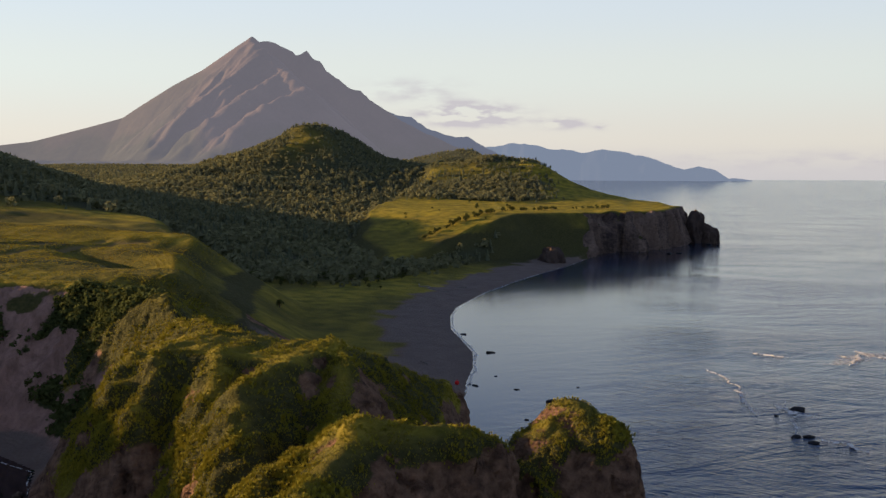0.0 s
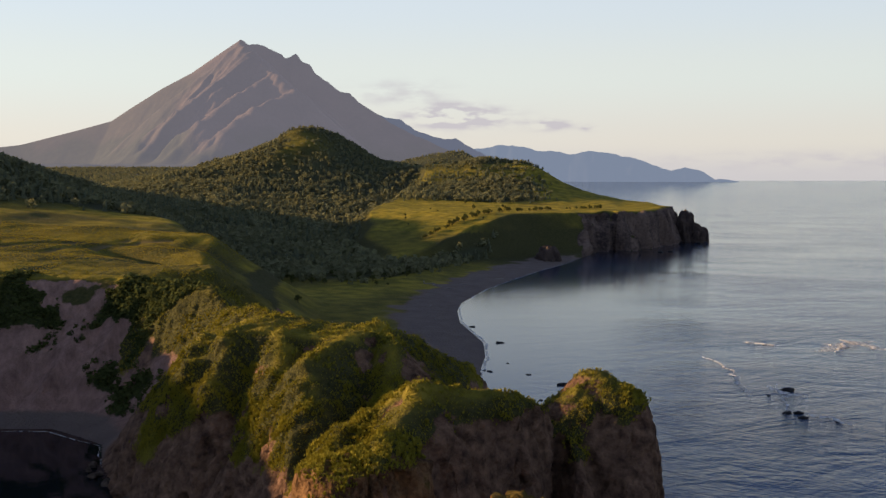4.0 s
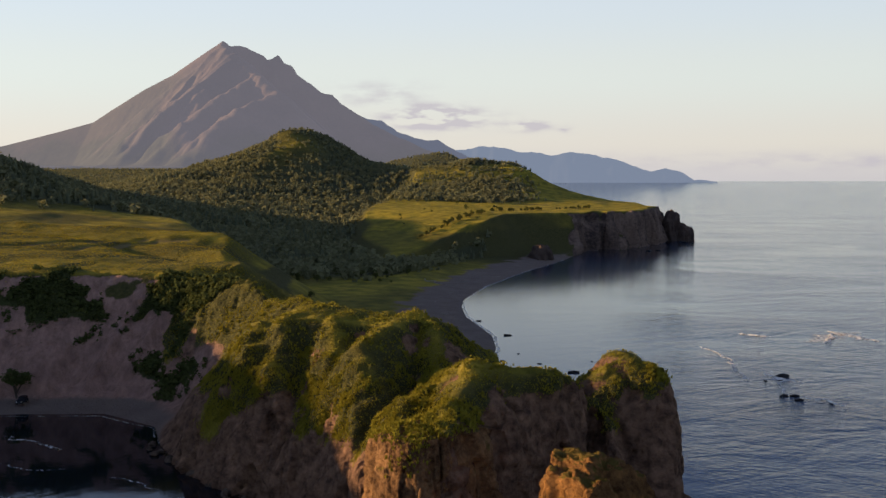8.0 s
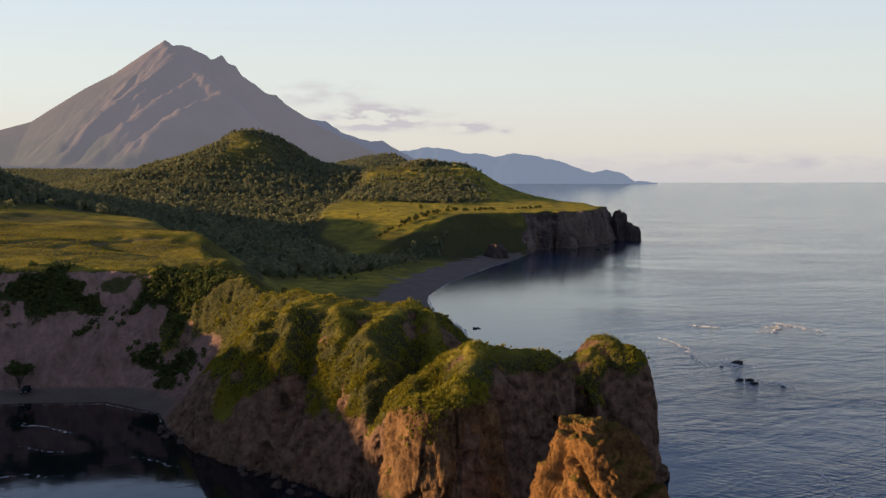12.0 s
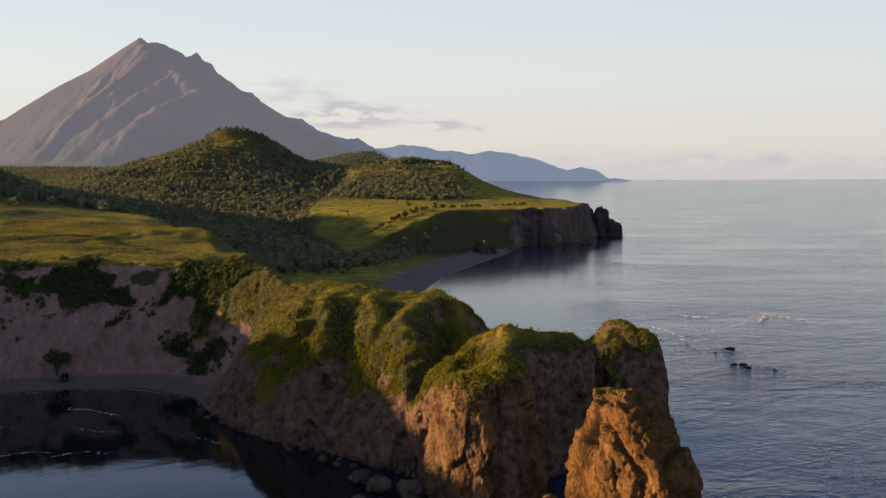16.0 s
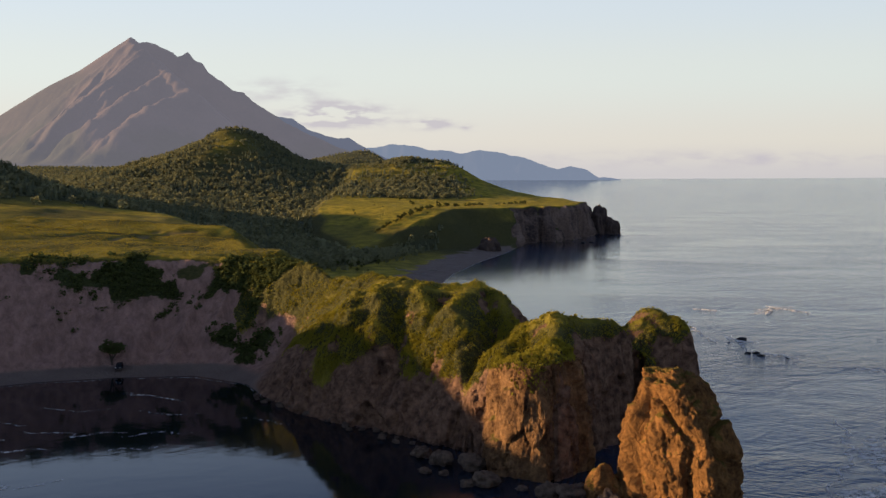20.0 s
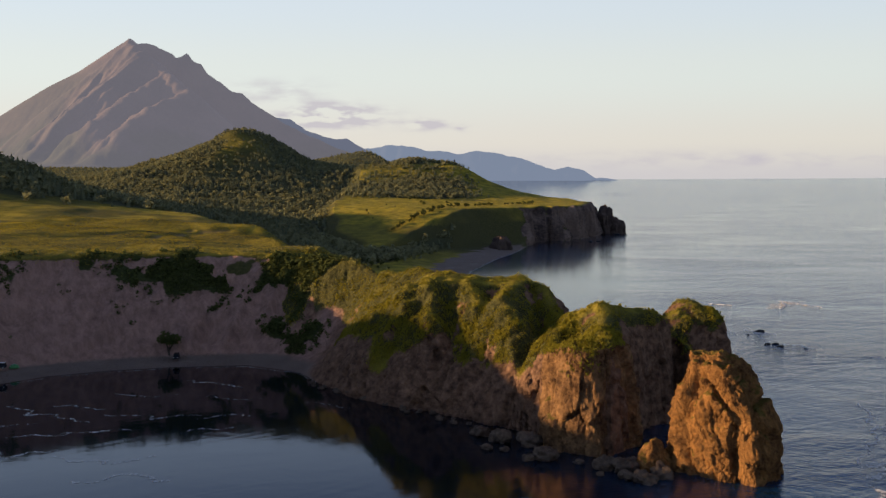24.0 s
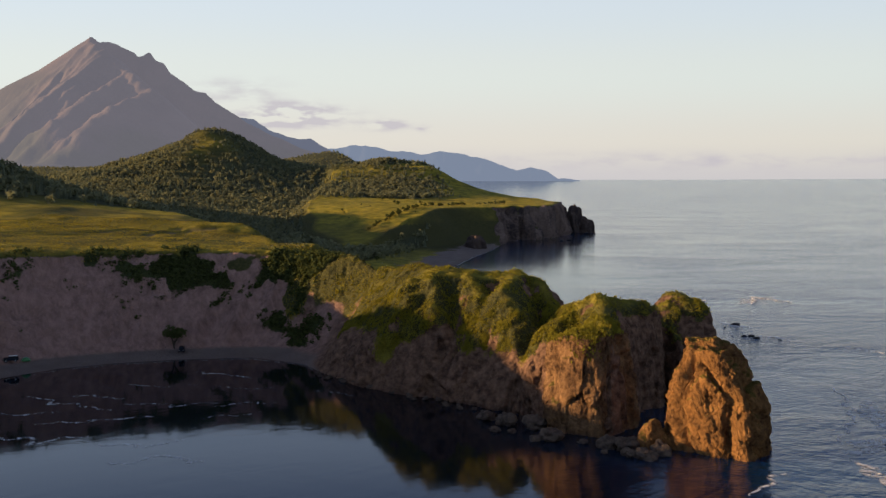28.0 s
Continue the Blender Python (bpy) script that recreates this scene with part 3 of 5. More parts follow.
# ---- ground ----
def build_ground():
    xs = steps((-1900, -700, 40), (-700, -230, 7), (-230, -140, 2.2), (-140, 90, 1.0), (90, 200, 2.5))
    ys = steps((-200, 180, 14), (180, 220, 4), (220, 350, 1.0), (350, 430, 1.6), (430, 1150, 3), (1150, 1500, 6), (1500, 2700, 25))
    x, y, f = grid(xs, ys)
    z, _ = land(x, y)
    keep = (z[f] > -3.5).any(1)
    f = f[keep]
    tri = np.concatenate([f[:, [0, 1, 2]], f[:, [0, 2, 3]]])
    used = np.unique(tri)
    back = np.zeros(len(x), int)
    back[used] = np.arange(len(used))
    v = np.stack([x, y, z], 1)[used]
    tri = back[tri]
    v, tri = split_long(v, tri, lambda p: (p[:, 1] < 420) & (p[:, 1] > 200) & (p[:, 0] > -170) & (p[:, 2] > -1), 1.7, 4)
    v, tri = split_long(v, tri, lambda p: (p[:, 1] < 312) & (p[:, 0] > -48) & (p[:, 2] > -0.5) & (p[:, 2] < 26), 0.8, 3)
    v, tri = split_long(v, tri, lambda p: (p[:, 1] < 1100) & (p[:, 1] > 890) & (p[:, 0] > 30) & (p[:, 2] > -1), 2.6, 3)
    nrm = vertex_normals(v, tri)
    _, mk = land(v[:, 0], v[:, 1])
    dc, w = mk["dc"], mk["w"]
    X, Y, Z = v.T
    up = nrm[:, 2]
    steep = smooth(0.80, 0.45, up)
    # cover
    patchy = fbm(X / 9, Y / 9, Z / 9, 4)
    headland = np.maximum(np.clip(w["front"] + w["back"] + w["bluff"], 0, 1), smooth(-58, -48, X + 3 * patchy)) * (Y < 420)
    need = 0.25 + 0.21 * np.clip(w["bluff"] + w["back"], 0, 1)
    grass = np.where(headland > 0.5, smooth(need, need + 0.24, up + 0.26 * patchy) * smooth(8, 19, Z + 6 * patchy) * np.where((w["bluff"] > 0.5) & (Y < 262), smooth(17, 24, Z + 3 * patchy), 1), smooth(0.62, 0.80, up + 0.10 * patchy) * np.where((w["cove"] > 0.5) & (Y < 400), smooth(30, 36, dc + 3 * patchy), 1))
    grass = np.where((Y > 700) & (w["cape"] < 0.6), np.maximum(grass, smooth(0.3, 0.5, up)), grass)
    sandy = smooth(3.0, 1.9, Z + 0.4 * patchy) * smooth(0.75, 0.9, up) * (w["bay"] + w["cove"] + w["cape"]) * smooth(32, 25, dc + 5 * patchy)
    grass = grass * (1 - sandy)
    scree = np.exp(-((X + 47 - 0.62 * Z + 1.5 * patchy) / 5.5) ** 4) * smooth(20, 14, Z) * (Y < 370) * (Y > 290)
    grass = grass * (1 - scree)
    scar = np.maximum(w["cove"] * (Y < 420) * smooth(-42, -56, X), scree)
    drape = scrub_cover(X, Y, Z, fbm(X / 12, Y / 20, Z / 9, 4)) * scar * smooth(9, 12, dc)
    sandy = np.maximum(sandy, 0.8 * gauss(X, Y, -24, 399, 5, 9))
    track = np.minimum(*(seg_distance(X, Y, line) for line in TRACKS))
    track = smooth(2.6, 0.8, track + 0.8 * fbm(X / 6, Y / 6)) * (Z > 20)
    dry = smooth(0.70, 0.95, up) * (0.55 + 0.5 * fbm(X / 35, Y / 20, 1.0, 4)) * (Z > 20) + (0.74 + 0.4 * fbm(X / 30, Y / 45, 3.0, 2)) * (Z < 14) * smooth(800, 720, Y) + 0.6 * smooth(-2, 6, mk["dt"]) * smooth(0.85, 0.95, up)
    dry = np.clip(dry * smooth(1500, 1200, Y), 0, 1)
    # craggy relief of the rock, tufts of the turf
    rocky = (1 - grass) * steep * ((Y < 1150) & (Y > 200))
    crag = 0.8 * vnoise(X / 9, Y / 9, Z / 24)
    cut = (rocky > 0.05) & (Y < 420) & (scar < 0.8)
    crag[cut] += 1.0 * blocky(X[cut] / 7, Y[cut] / 7, Z[cut] / 12) + 0.25 * blocky(X[cut] / 3.2, Y[cut] / 3.2 + 3, Z[cut] / 4.5)
    crag = crag - 0.5 * smooth(0.07, 0.0, np.abs(vnoise(X / 8 + 2, Y / 8, Z / 34))) + 0.16 * fbm(X / 1.5, Y / 1.5, Z / 2.0, 2)
    crag = np.where(Y > 500, 9.0 * (0.45 - 1.7 * np.abs(vnoise(X / 15, Y / 15, Z / 90))) + 2.6 * vnoise(X / 6.5, Y / 6.5, Z / 30), crag)
    flute = 4.4 * (0.4 - np.abs(vnoise((X - 0.3 * Z) / 10, Y / 14, Z / 60)) * 1.6) + 1.2 * (0.4 - np.abs(vnoise(X / 3.4, Y / 8, Z / 30)) * 1.6) + 0.35 * fbm(X / 2, Y / 2, Z / 3, 2)
    turf = grass * (0.55 * np.abs(fbm(X / 3.2, Y / 3.2, Z / 3.2, 3)) + 0.45 * vnoise(X / 6.5, Y / 6.5, Z / 6.5) * headland + 0.26 * fbm(X / 1.3, Y / 1.3, Z, 2)) * ((Y < 430) & (X > -200))
    v = v + nrm * (rocky * (crag * (1 - 0.7 * scar) + flute * scar) + turf * smooth(1.5, 5, Z) * (0.35 + 0.9 * headland))[:, None]
    me = mesh_from("ground", v, tri, GROUND, True, dict(grass=grass, sand=sandy, scar=scar, dry=dry, track=track, drape=np.clip(drape, 0, 1), wood=smooth(0.12, 0.5, wooded(X, Y, Z, mk)) * (Y > 560), far=smooth(600, 760, Y)))
    return tagged(new("ground", me), "grassy coastal land with bare rock cliffs and dark sand beaches", "ground", kind="structure")


ground = build_ground()


def build_sea():
    xs = np.concatenate([-np.geomspace(5200, 300, 40), np.arange(-290, 300, 8), np.geomspace(300, 5200, 40)])
    ys = np.concatenate([-np.geomspace(900, 60, 14), np.arange(-40, 1300, 8), np.geomspace(1300, 4950, 90)])
    x, y, f = grid(xs, ys)
    r = np.hypot(x, y)
    z = 40.0 * np.clip((r - 1500) / 3450, 0, 1.2) ** 2
    dc = -signed(x, y, COAST)
    open_sea = smooth(-10, 60, x - 20 + (y - 200) * 0.35)
    lee = 1 - gauss(x, y, 94, 905, 26, 42)
    chop = 0.035 + 0.965 * open_sea * smooth(0, 18, dc)
    chop = chop * (1 - 0.93 * smooth(45, -30, x - 75 - 0.1 * (y - 400)) * smooth(320, 400, y)) * lee * (0.72 + 0.28 * smooth(620, 380, y) + 0.5 * smooth(1300, 3000, y))      # the sheltered bay
    wind = open_sea * lee
    me = mesh_from("sea", np.stack([x, y, z], 1), f, WATER, True, dict(chop=chop, wind=wind))
    return tagged(new("sea", me), "wide blue-grey evening sea with gentle ripples", "sea", kind="structure")


sea = build_sea()


# ---- volcano and far ranges ----
def build_volcano():
    m, nt, bsdf = material("hazy_volcano_scree")
    n, n2 = noise_tex(nt, 0.006, 6), noise_tex(nt, 0.03, 5)
    col = mix(nt, ramp(nt, n, [(0.35, (0, 0, 0)), (0.65, (1, 1, 1))]), (0.060, 0.049, 0.050), (0.100, 0.075, 0.068))
    col = mix(nt, attribute(nt, "veg"), col, mix(nt, n2, (0.026, 0.030, 0.022), (0.052, 0.054, 0.036)))
    nt.links.new(col, bsdf.inputs["Base Color"])
    # airlight in front of the cone, put in as an even grey-violet glow
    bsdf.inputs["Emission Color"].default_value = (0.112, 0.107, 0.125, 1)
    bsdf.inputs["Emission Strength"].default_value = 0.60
    bump(nt, bsdf, n2, 0.5, 6.0)
    xs = steps((-2700, -1900, 25), (-1900, -850, 7), (-850, -250, 14))
    ys = steps((2680, 3250, 16), (3250, 3960, 8), (3960, 4700, 40))
    x, y, f = grid(xs, ys)
    sky_x, sky_z = [k[0] for k in SKYLINE], [k[1] for k in SKYLINE]
    crest = np.interp(x, sky_x, sky_z)
    front = np.clip(3900 - y, 0, 2000)
    z = crest - np.interp(front, [0, 30, 150, 300, 560, 800, 1300], [0, 26, 150, 268, 446, 585, 760]) - 0.9 * np.clip(y - 3900, 0, 900)
    # the face falls away behind the rib, out of the sun
    rib_x = np.interp(y, [3300, 3390, 3510, 3638, 3756, 3870], [-990, -994, -1014, -1136, -1256, -1335])
    z = z - 75 * smooth(0, 190, x - rib_x) * smooth(0, 120, front) * smooth(-700, -900, x)
    z = smax(z, crest_height(x, y, SPURS, ([0, 14, 60, 150, 320, 900], [0, 3, 40, 122, 260, 800])), 8.0)
    # gullies run down the slope beside the spurs
    u = x - 0.38 * (y - 3900) * smooth(-900, -1100, x)
    mid = smooth(10, 90, front) * smooth(60, 160, z) * (0.3 + 0.7 * smooth(-1520, -1330, u)) * (1 - 0.6 * smooth(0, 120, x - rib_x))
    z = z + mid * (17 * (0.42 - np.abs(vnoise(u / 85 + 0.4, y / 520, 2.0))) + 12 * (0.42 - np.abs(vnoise(u / 34, y / 260, 7.0))) + 5 * fbm(x / 26, y / 40, 3.0, 3))
    z = z + 3.5 * fbm(x / 22, 0.4 + 0 * x, 5.0, 3) * smooth(40, 0, front) * (x > -1380)
    apron = np.interp(x, [-2700, -1000, -700, -380], [96, 84, 62, -20]) - 70 * smooth(2980, 2690, y) + 5 * fbm(x / 90, y / 90, 1.0, 4)
    z = smax(z, apron, 20.0)
    veg = smooth(215, 120, z + 45 * fbm(x / 120, y / 120, 4.0, 4)) + 0.65 * smooth(-1330, -1560, x + 60 * fbm(x / 70, y / 90, 6.0, 3)) * smooth(520, 400, z)
    me = mesh_from("hazy_backdrop_volcano", np.stack([x, y, z], 1), f, m, True, dict(veg=np.clip(veg, 0, 1)))
    return tagged(new("hazy_backdrop_volcano", me), "steep grey-brown volcano cone with ribbed slopes", "mountain", kind="structure")


# skyline of the cone, then the rib down its face with three spurs
SKYLINE = [(-2700, 130), (-2421, 166), (-2294, 179), (-2168, 208), (-2043, 237), (-1895, 274), (-1821, 319), (-1676, 402), (-1556, 459), (-1437, 534), (-1351, 587), (-1321, 566), (-1286, 570), (-1207, 540), (-1168, 511),
           (-1127, 529), (-1105, 499), (-1071, 484), (-1049, 451), (-981, 402), (-948, 380), (-914, 374), (-859, 326), (-759, 264), (-650, 210), (-541, 162), (-411, 113), (-250, 60)]
SPURS = [[(-1335, 3870, 562), (-1256, 3756, 519), (-1136, 3638, 425), (-1014, 3510, 354), (-994, 3390, 232), (-990, 3300, 142)],
         [(-1256, 3756, 519), (-1312, 3550, 388), (-1389, 3394, 266), (-1440, 3280, 162)],
         [(-1136, 3638, 425), (-1208, 3426, 317), (-1262, 3286, 234), (-1299, 3190, 153)],
         [(-1014, 3510, 354), (-1097, 3344, 291), (-1149, 3198, 201), (-1183, 3100, 128)]]


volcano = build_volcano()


def build_range(name, label, knots, depth, width, colour, glow):
    m, nt, bsdf = material(name + "_haze_blue")
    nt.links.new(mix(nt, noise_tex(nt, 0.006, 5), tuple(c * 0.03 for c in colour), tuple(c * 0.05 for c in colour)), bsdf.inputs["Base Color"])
    # far haze put in as an even blue glow over near-black slopes
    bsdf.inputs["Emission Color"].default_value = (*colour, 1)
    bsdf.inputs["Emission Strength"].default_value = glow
    xs = np.linspace(knots[0][0], knots[-1][0], 260)
    crest = np.interp(xs, [k[0] for k in knots], [k[1] for k in knots]) + 5 * fbm(xs / 60, 0.3 + 0 * xs, 1.0, 4)
    us = np.linspace(0, 1, 14)
    X, U = np.meshgrid(xs, us, indexing="ij")
    Z = 15 + (crest[:, None] - 15) * (1 - np.abs(U * 2 - 1)) ** 1.1
    Y = depth + (U - 0.5) * width + 20 * fbm(X / 80, U * 4, 2.0)
    Z = Z + 4 * fbm(X / 70, U * 3, 6.0) * np.sin(U * math.pi)
    n, k = X.shape
    i = (np.arange(n - 1)[:, None] * k + np.arange(k - 1)[None, :]).ravel()
    f = np.stack([i, i + k, i + k + 1, i + 1], 1)
    me = mesh_from(name, np.stack([X, Y, Z], -1).reshape(-1, 3), f, m)
    return tagged(new(name, me), label, "mountains", kind="structure")


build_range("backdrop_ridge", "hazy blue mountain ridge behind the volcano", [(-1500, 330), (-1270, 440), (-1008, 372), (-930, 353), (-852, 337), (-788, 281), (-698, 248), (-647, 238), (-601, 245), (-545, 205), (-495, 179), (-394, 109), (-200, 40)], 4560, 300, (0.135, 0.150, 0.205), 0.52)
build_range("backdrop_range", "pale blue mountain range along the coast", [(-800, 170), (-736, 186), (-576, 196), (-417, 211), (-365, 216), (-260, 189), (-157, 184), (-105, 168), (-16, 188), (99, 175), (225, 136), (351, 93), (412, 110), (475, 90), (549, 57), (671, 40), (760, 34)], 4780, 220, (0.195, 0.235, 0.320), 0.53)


# ---- sea stack ----
def orange_rock(name, deep, body, bright):
    m, nt, bsdf = material(name)
    big, fine = noise_tex(nt, 0.22, 6, 0.6), noise_tex(nt, 1.3, 7, 0.7)
    tone = math_node(nt, "ADD", math_node(nt, "MULTIPLY", big, 0.6), math_node(nt, "MULTIPLY", fine, 0.4))
    col = ramp(nt, tone, [(0.36, deep), (0.46, body), (0.60, bright)])
    # moss and grass where the rock lies flat
    geo = nt.nodes.new("ShaderNodeNewGeometry")
    sep = nt.nodes.new("ShaderNodeSeparateXYZ")
    nt.links.new(geo.outputs["Normal"], sep.inputs[0])
    flat = math_node(nt, "ADD", sep.outputs["Z"], math_node(nt, "MULTIPLY", math_node(nt, "SUBTRACT", big, 0.5), 3.2))
    moss = ramp(nt, flat, [(0.72, (0, 0, 0)), (0.95, (1, 1, 1))])
    col = mix(nt, math_node(nt, "MULTIPLY", moss, 0.75), col, (0.10, 0.095, 0.020))
    nt.links.new(col, bsdf.inputs["Base Color"])
    pit = node(nt, "ShaderNodeTexVoronoi", Scale=0.9)
    nt.links.new(mapped(nt, (1, 1, 0.8)), pit.inputs["Vector"])
    hole = math_node(nt, "MULTIPLY", math_node(nt, "MINIMUM", pit.outputs["Distance"], 0.45), 1.2)
    crack = node(nt, "ShaderNodeTexVoronoi", Scale=0.45)
    crack.feature = "DISTANCE_TO_EDGE"
    nt.links.new(mix(nt, 0.22, mapped(nt, (1, 1, 0.6)), node_colour(nt, 0.4)), crack.inputs["Vector"])
    split = math_node(nt, "MULTIPLY", math_node(nt, "MINIMUM", crack.outputs["Distance"], 0.09), 5.0)
    grain = math_node(nt, "MULTIPLY", noise_tex(nt, 3.2, 5, 0.7), 0.7)
    bump(nt, bsdf, math_node(nt, "ADD", math_node(nt, "ADD", math_node(nt, "MULTIPLY", fine, 1.5), grain), math_node(nt, "ADD", hole, split)), 1.0, 0.75)
    return m


ROCK = orange_rock("orange_rock", (0.075, 0.036, 0.016), (0.19, 0.098, 0.040), (0.36, 0.18, 0.066))


def boulder_mesh(name, size, seed, mat, detail=4, crag=0.18, freq=1.6, squash=None):
    bm = bmesh.new()
    bmesh.ops.create_icosphere(bm, subdivisions=detail, radius=1.0)
    co = np.array([v.co for v in bm.verts])
    d = 1 + crag * fbm(co[:, 0] * freq + seed, co[:, 1] * freq, co[:, 2] * freq, 4, 0.55)
    p = co * d[:, None] * np.array(size)
    if squash:
        p = squash(p)
    for v, c in zip(bm.verts, p):
        v.co = c
    me = bpy.data.meshes.new(name)
    bm.to_mesh(me)
    bm.free()
    me.polygons.foreach_set("use_smooth", np.full(len(me.polygons), True))
    me.materials.append(mat)
    return me


def stack_mesh():
    """A boxy slab, flat-topped at one end and stepping down at the other, cut by clefts."""
    def shape(p):
        q = p / np.array([13.2, 8.0, 24.0])
        big = np.max(np.abs(q), axis=1, keepdims=True)
        q = q / np.maximum(big, 1e-6) ** 0.78 * 0.95
        u = q[:, 0]
        high = np.interp(u, [-1, -0.86, -0.1, 0.15, 0.4, 0.62, 0.84, 1.0], [23.5, 26.5, 25.4, 24.0, 20.5, 16.0, 10.5, 7.5])
        z = np.where(q[:, 2] > 0, q[:, 2] * high, q[:, 2] * 4)
        lean = 1 + 0.09 * (1 - np.clip(z / 24, 0, 1))
        x, y = q[:, 0] * np.where(q[:, 0] > 0, 10.8, 11.6) * lean, q[:, 1] * 7.2 * lean
        r = np.stack([x, y, z], 1)
        n = r / np.maximum(np.linalg.norm(r * [1, 1, 0.25], axis=1, keepdims=True), 1e-6) * [1, 1, 0.25]
        # flat cut faces
        rng = random.Random(14)
        for i in range(46):
            a = rng.uniform(0, math.tau)
            way = np.array([math.cos(a), math.sin(a), rng.gauss(0.10, 0.22)])
            way /= np.linalg.norm(way)
            reach = r @ way
            r = r - np.maximum(reach - reach.max() * rng.uniform(0.90, 0.985), 0)[:, None] * way
        x, y, z = r.T
        tilt = z + 0.7 * x
        k = 0.55 * blocky(x / 6.5, y / 6.5 + 5, tilt / 7) + 0.16 * blocky(x / 1.8, y / 1.8, tilt / 2.0)
        k = k - 1.5 * smooth(0.07, 0.0, np.abs(vnoise(x / 13 + 9, y / 13, (z + 0.9 * x) / 13))) + 0.42 * fbm(x / 1.6, y / 1.6, z / 1.6, 5, 0.6)
        k = k - 0.5 * smooth(0.08, 0.0, np.abs(vnoise(x / 7 + 2, y / 5, (z - 1.2 * x) / 6)))
        k = k - 0.3 * smooth(0.45, 0.75, vnoise(x / 1.3 + 40, y / 1.3, z / 1.3))
        return r + n * k[:, None]
    return boulder_mesh("rock_pillar", (13.2, 8, 24), 3.0, ROCK, 7, 0.0, 1.0, shape)


def buttress_mesh():
    """A blunt block with flat faces, narrower towards its top, split by a few upright joints."""
    def shape(p):
        q = p / np.array([10.0, 10.0, 24.0])
        q = q / np.maximum(np.max(np.abs(q), axis=1, keepdims=True), 1e-6) ** 0.80 * 0.96
        z = np.where(q[:, 2] > 0, q[:, 2] * (25.2 - 2.5 * np.clip(-q[:, 0], 0, 1)), q[:, 2] * 4)
        lean = 1.05 - 0.17 * np.clip(z / 25, 0, 1) ** 1.6
        r = np.stack([q[:, 0] * 10.4 * lean, q[:, 1] * 9.6 * lean, z], 1)
        rng = random.Random(5)
        for i in range(40):
            a = rng.uniform(0, math.tau)
            way = np.array([math.cos(a), math.sin(a), rng.gauss(0.08, 0.16)])
            way /= np.linalg.norm(way)
            reach = r @ way
            r = r - np.maximum(reach - reach.max() * rng.uniform(0.88, 0.985), 0)[:, None] * way
        n = r * [1, 1, 0] / np.maximum(np.linalg.norm(r[:, :2], axis=1, keepdims=True), 1e-6)
        x, y, z = r.T
        k = 1.1 * blocky(x / 5 + 3, y / 5, z / 11) + 0.30 * blocky(x / 2.4, y / 2.4 + 7, z / 3.6) + 0.30 * fbm(x / 1.7, y / 1.7, z / 2.2, 4, 0.6)
        k = k - 1.3 * smooth(0.06, 0.0, np.abs(vnoise(x / 8 + 6, y / 8, z / 40)))
        return r + n * k[:, None]
    return boulder_mesh("rock_buttress", (10, 10, 24), 8.0, BLUFF_ROCK, 7, 0.0, 1.0, shape)


BLUFF_ROCK = orange_rock("bluff_rock", (0.060, 0.033, 0.020), (0.165, 0.094, 0.050), (0.34, 0.195, 0.096))
buttress = tagged(new("rock_buttress", buttress_mesh()), "orange-brown rock buttress with a grassy top at the headland's end", "rock")
buttress.matrix_world = pose(35.2, 238.2, 0, 0, 0, -45)


stack = tagged(new("rock_pillar", stack_mesh()), "orange-brown rock stack rising from the water beside the headland", "rock")
stack.matrix_world = pose(61.5, 218.5, 0, 0, 0, -33)


# ---- woods ----
def leaf_lump(seed, n=14, size=0.23):
    """A ragged crown of many leaf sprays, height 1, standing on z 0."""
    rng = random.Random(seed)
    v, f = [], []
    for i in range(n):
        d = Vector((rng.gauss(0, 1), rng.gauss(0, 1), rng.gauss(0, 1))).normalized()
        c = Vector((d.x * 0.36, d.y * 0.36, 0.52 + d.z * 0.42)) * rng.uniform(0.75, 1.05)
        nn = (d + Vector((rng.gauss(0, 0.5), rng.gauss(0, 0.5), rng.gauss(0.3, 0.5)))).normalized()
        u = nn.orthogonal().normalized()
        w = nn.cross(u)
        a = rng.uniform(0, math.tau)
        u, w = (u * math.cos(a) + w * math.sin(a)) * size * rng.uniform(0.8, 1.4), (w * math.cos(a) - u * math.sin(a)) * size * rng.uniform(0.6, 1.1)
        k = len(v)
        v += [tuple(c + u - nn * 0.05), tuple(c + w), tuple(c - u - nn * 0.05), tuple(c - w - nn * 0.03)]
        f += [(k, k + 1, k + 2), (k, k + 2, k + 3)]
    return np.array(v), np.array(f)


def conifer(seed):
    """A narrow tree of three ragged tiers, height 1."""
    rng = random.Random(seed)
    v, f = [], []
    for k in range(3):
        z0, z1, r = 0.08 + 0.25 * k, 0.5 + 0.25 * k, 0.26 - 0.07 * k
        b = len(v)
        for i in range(7):
            a = i * math.tau / 7 + rng.uniform(-0.3, 0.3)
            q = r * rng.uniform(0.7, 1.25)
            v.append((q * math.cos(a), q * math.sin(a), z0 + rng.uniform(-0.05, 0.05)))
        v.append((0, 0, z1))
        f += [(b + i, b + (i + 1) % 7, b + 7) for i in range(7)]
    return np.array(v), np.array(f)


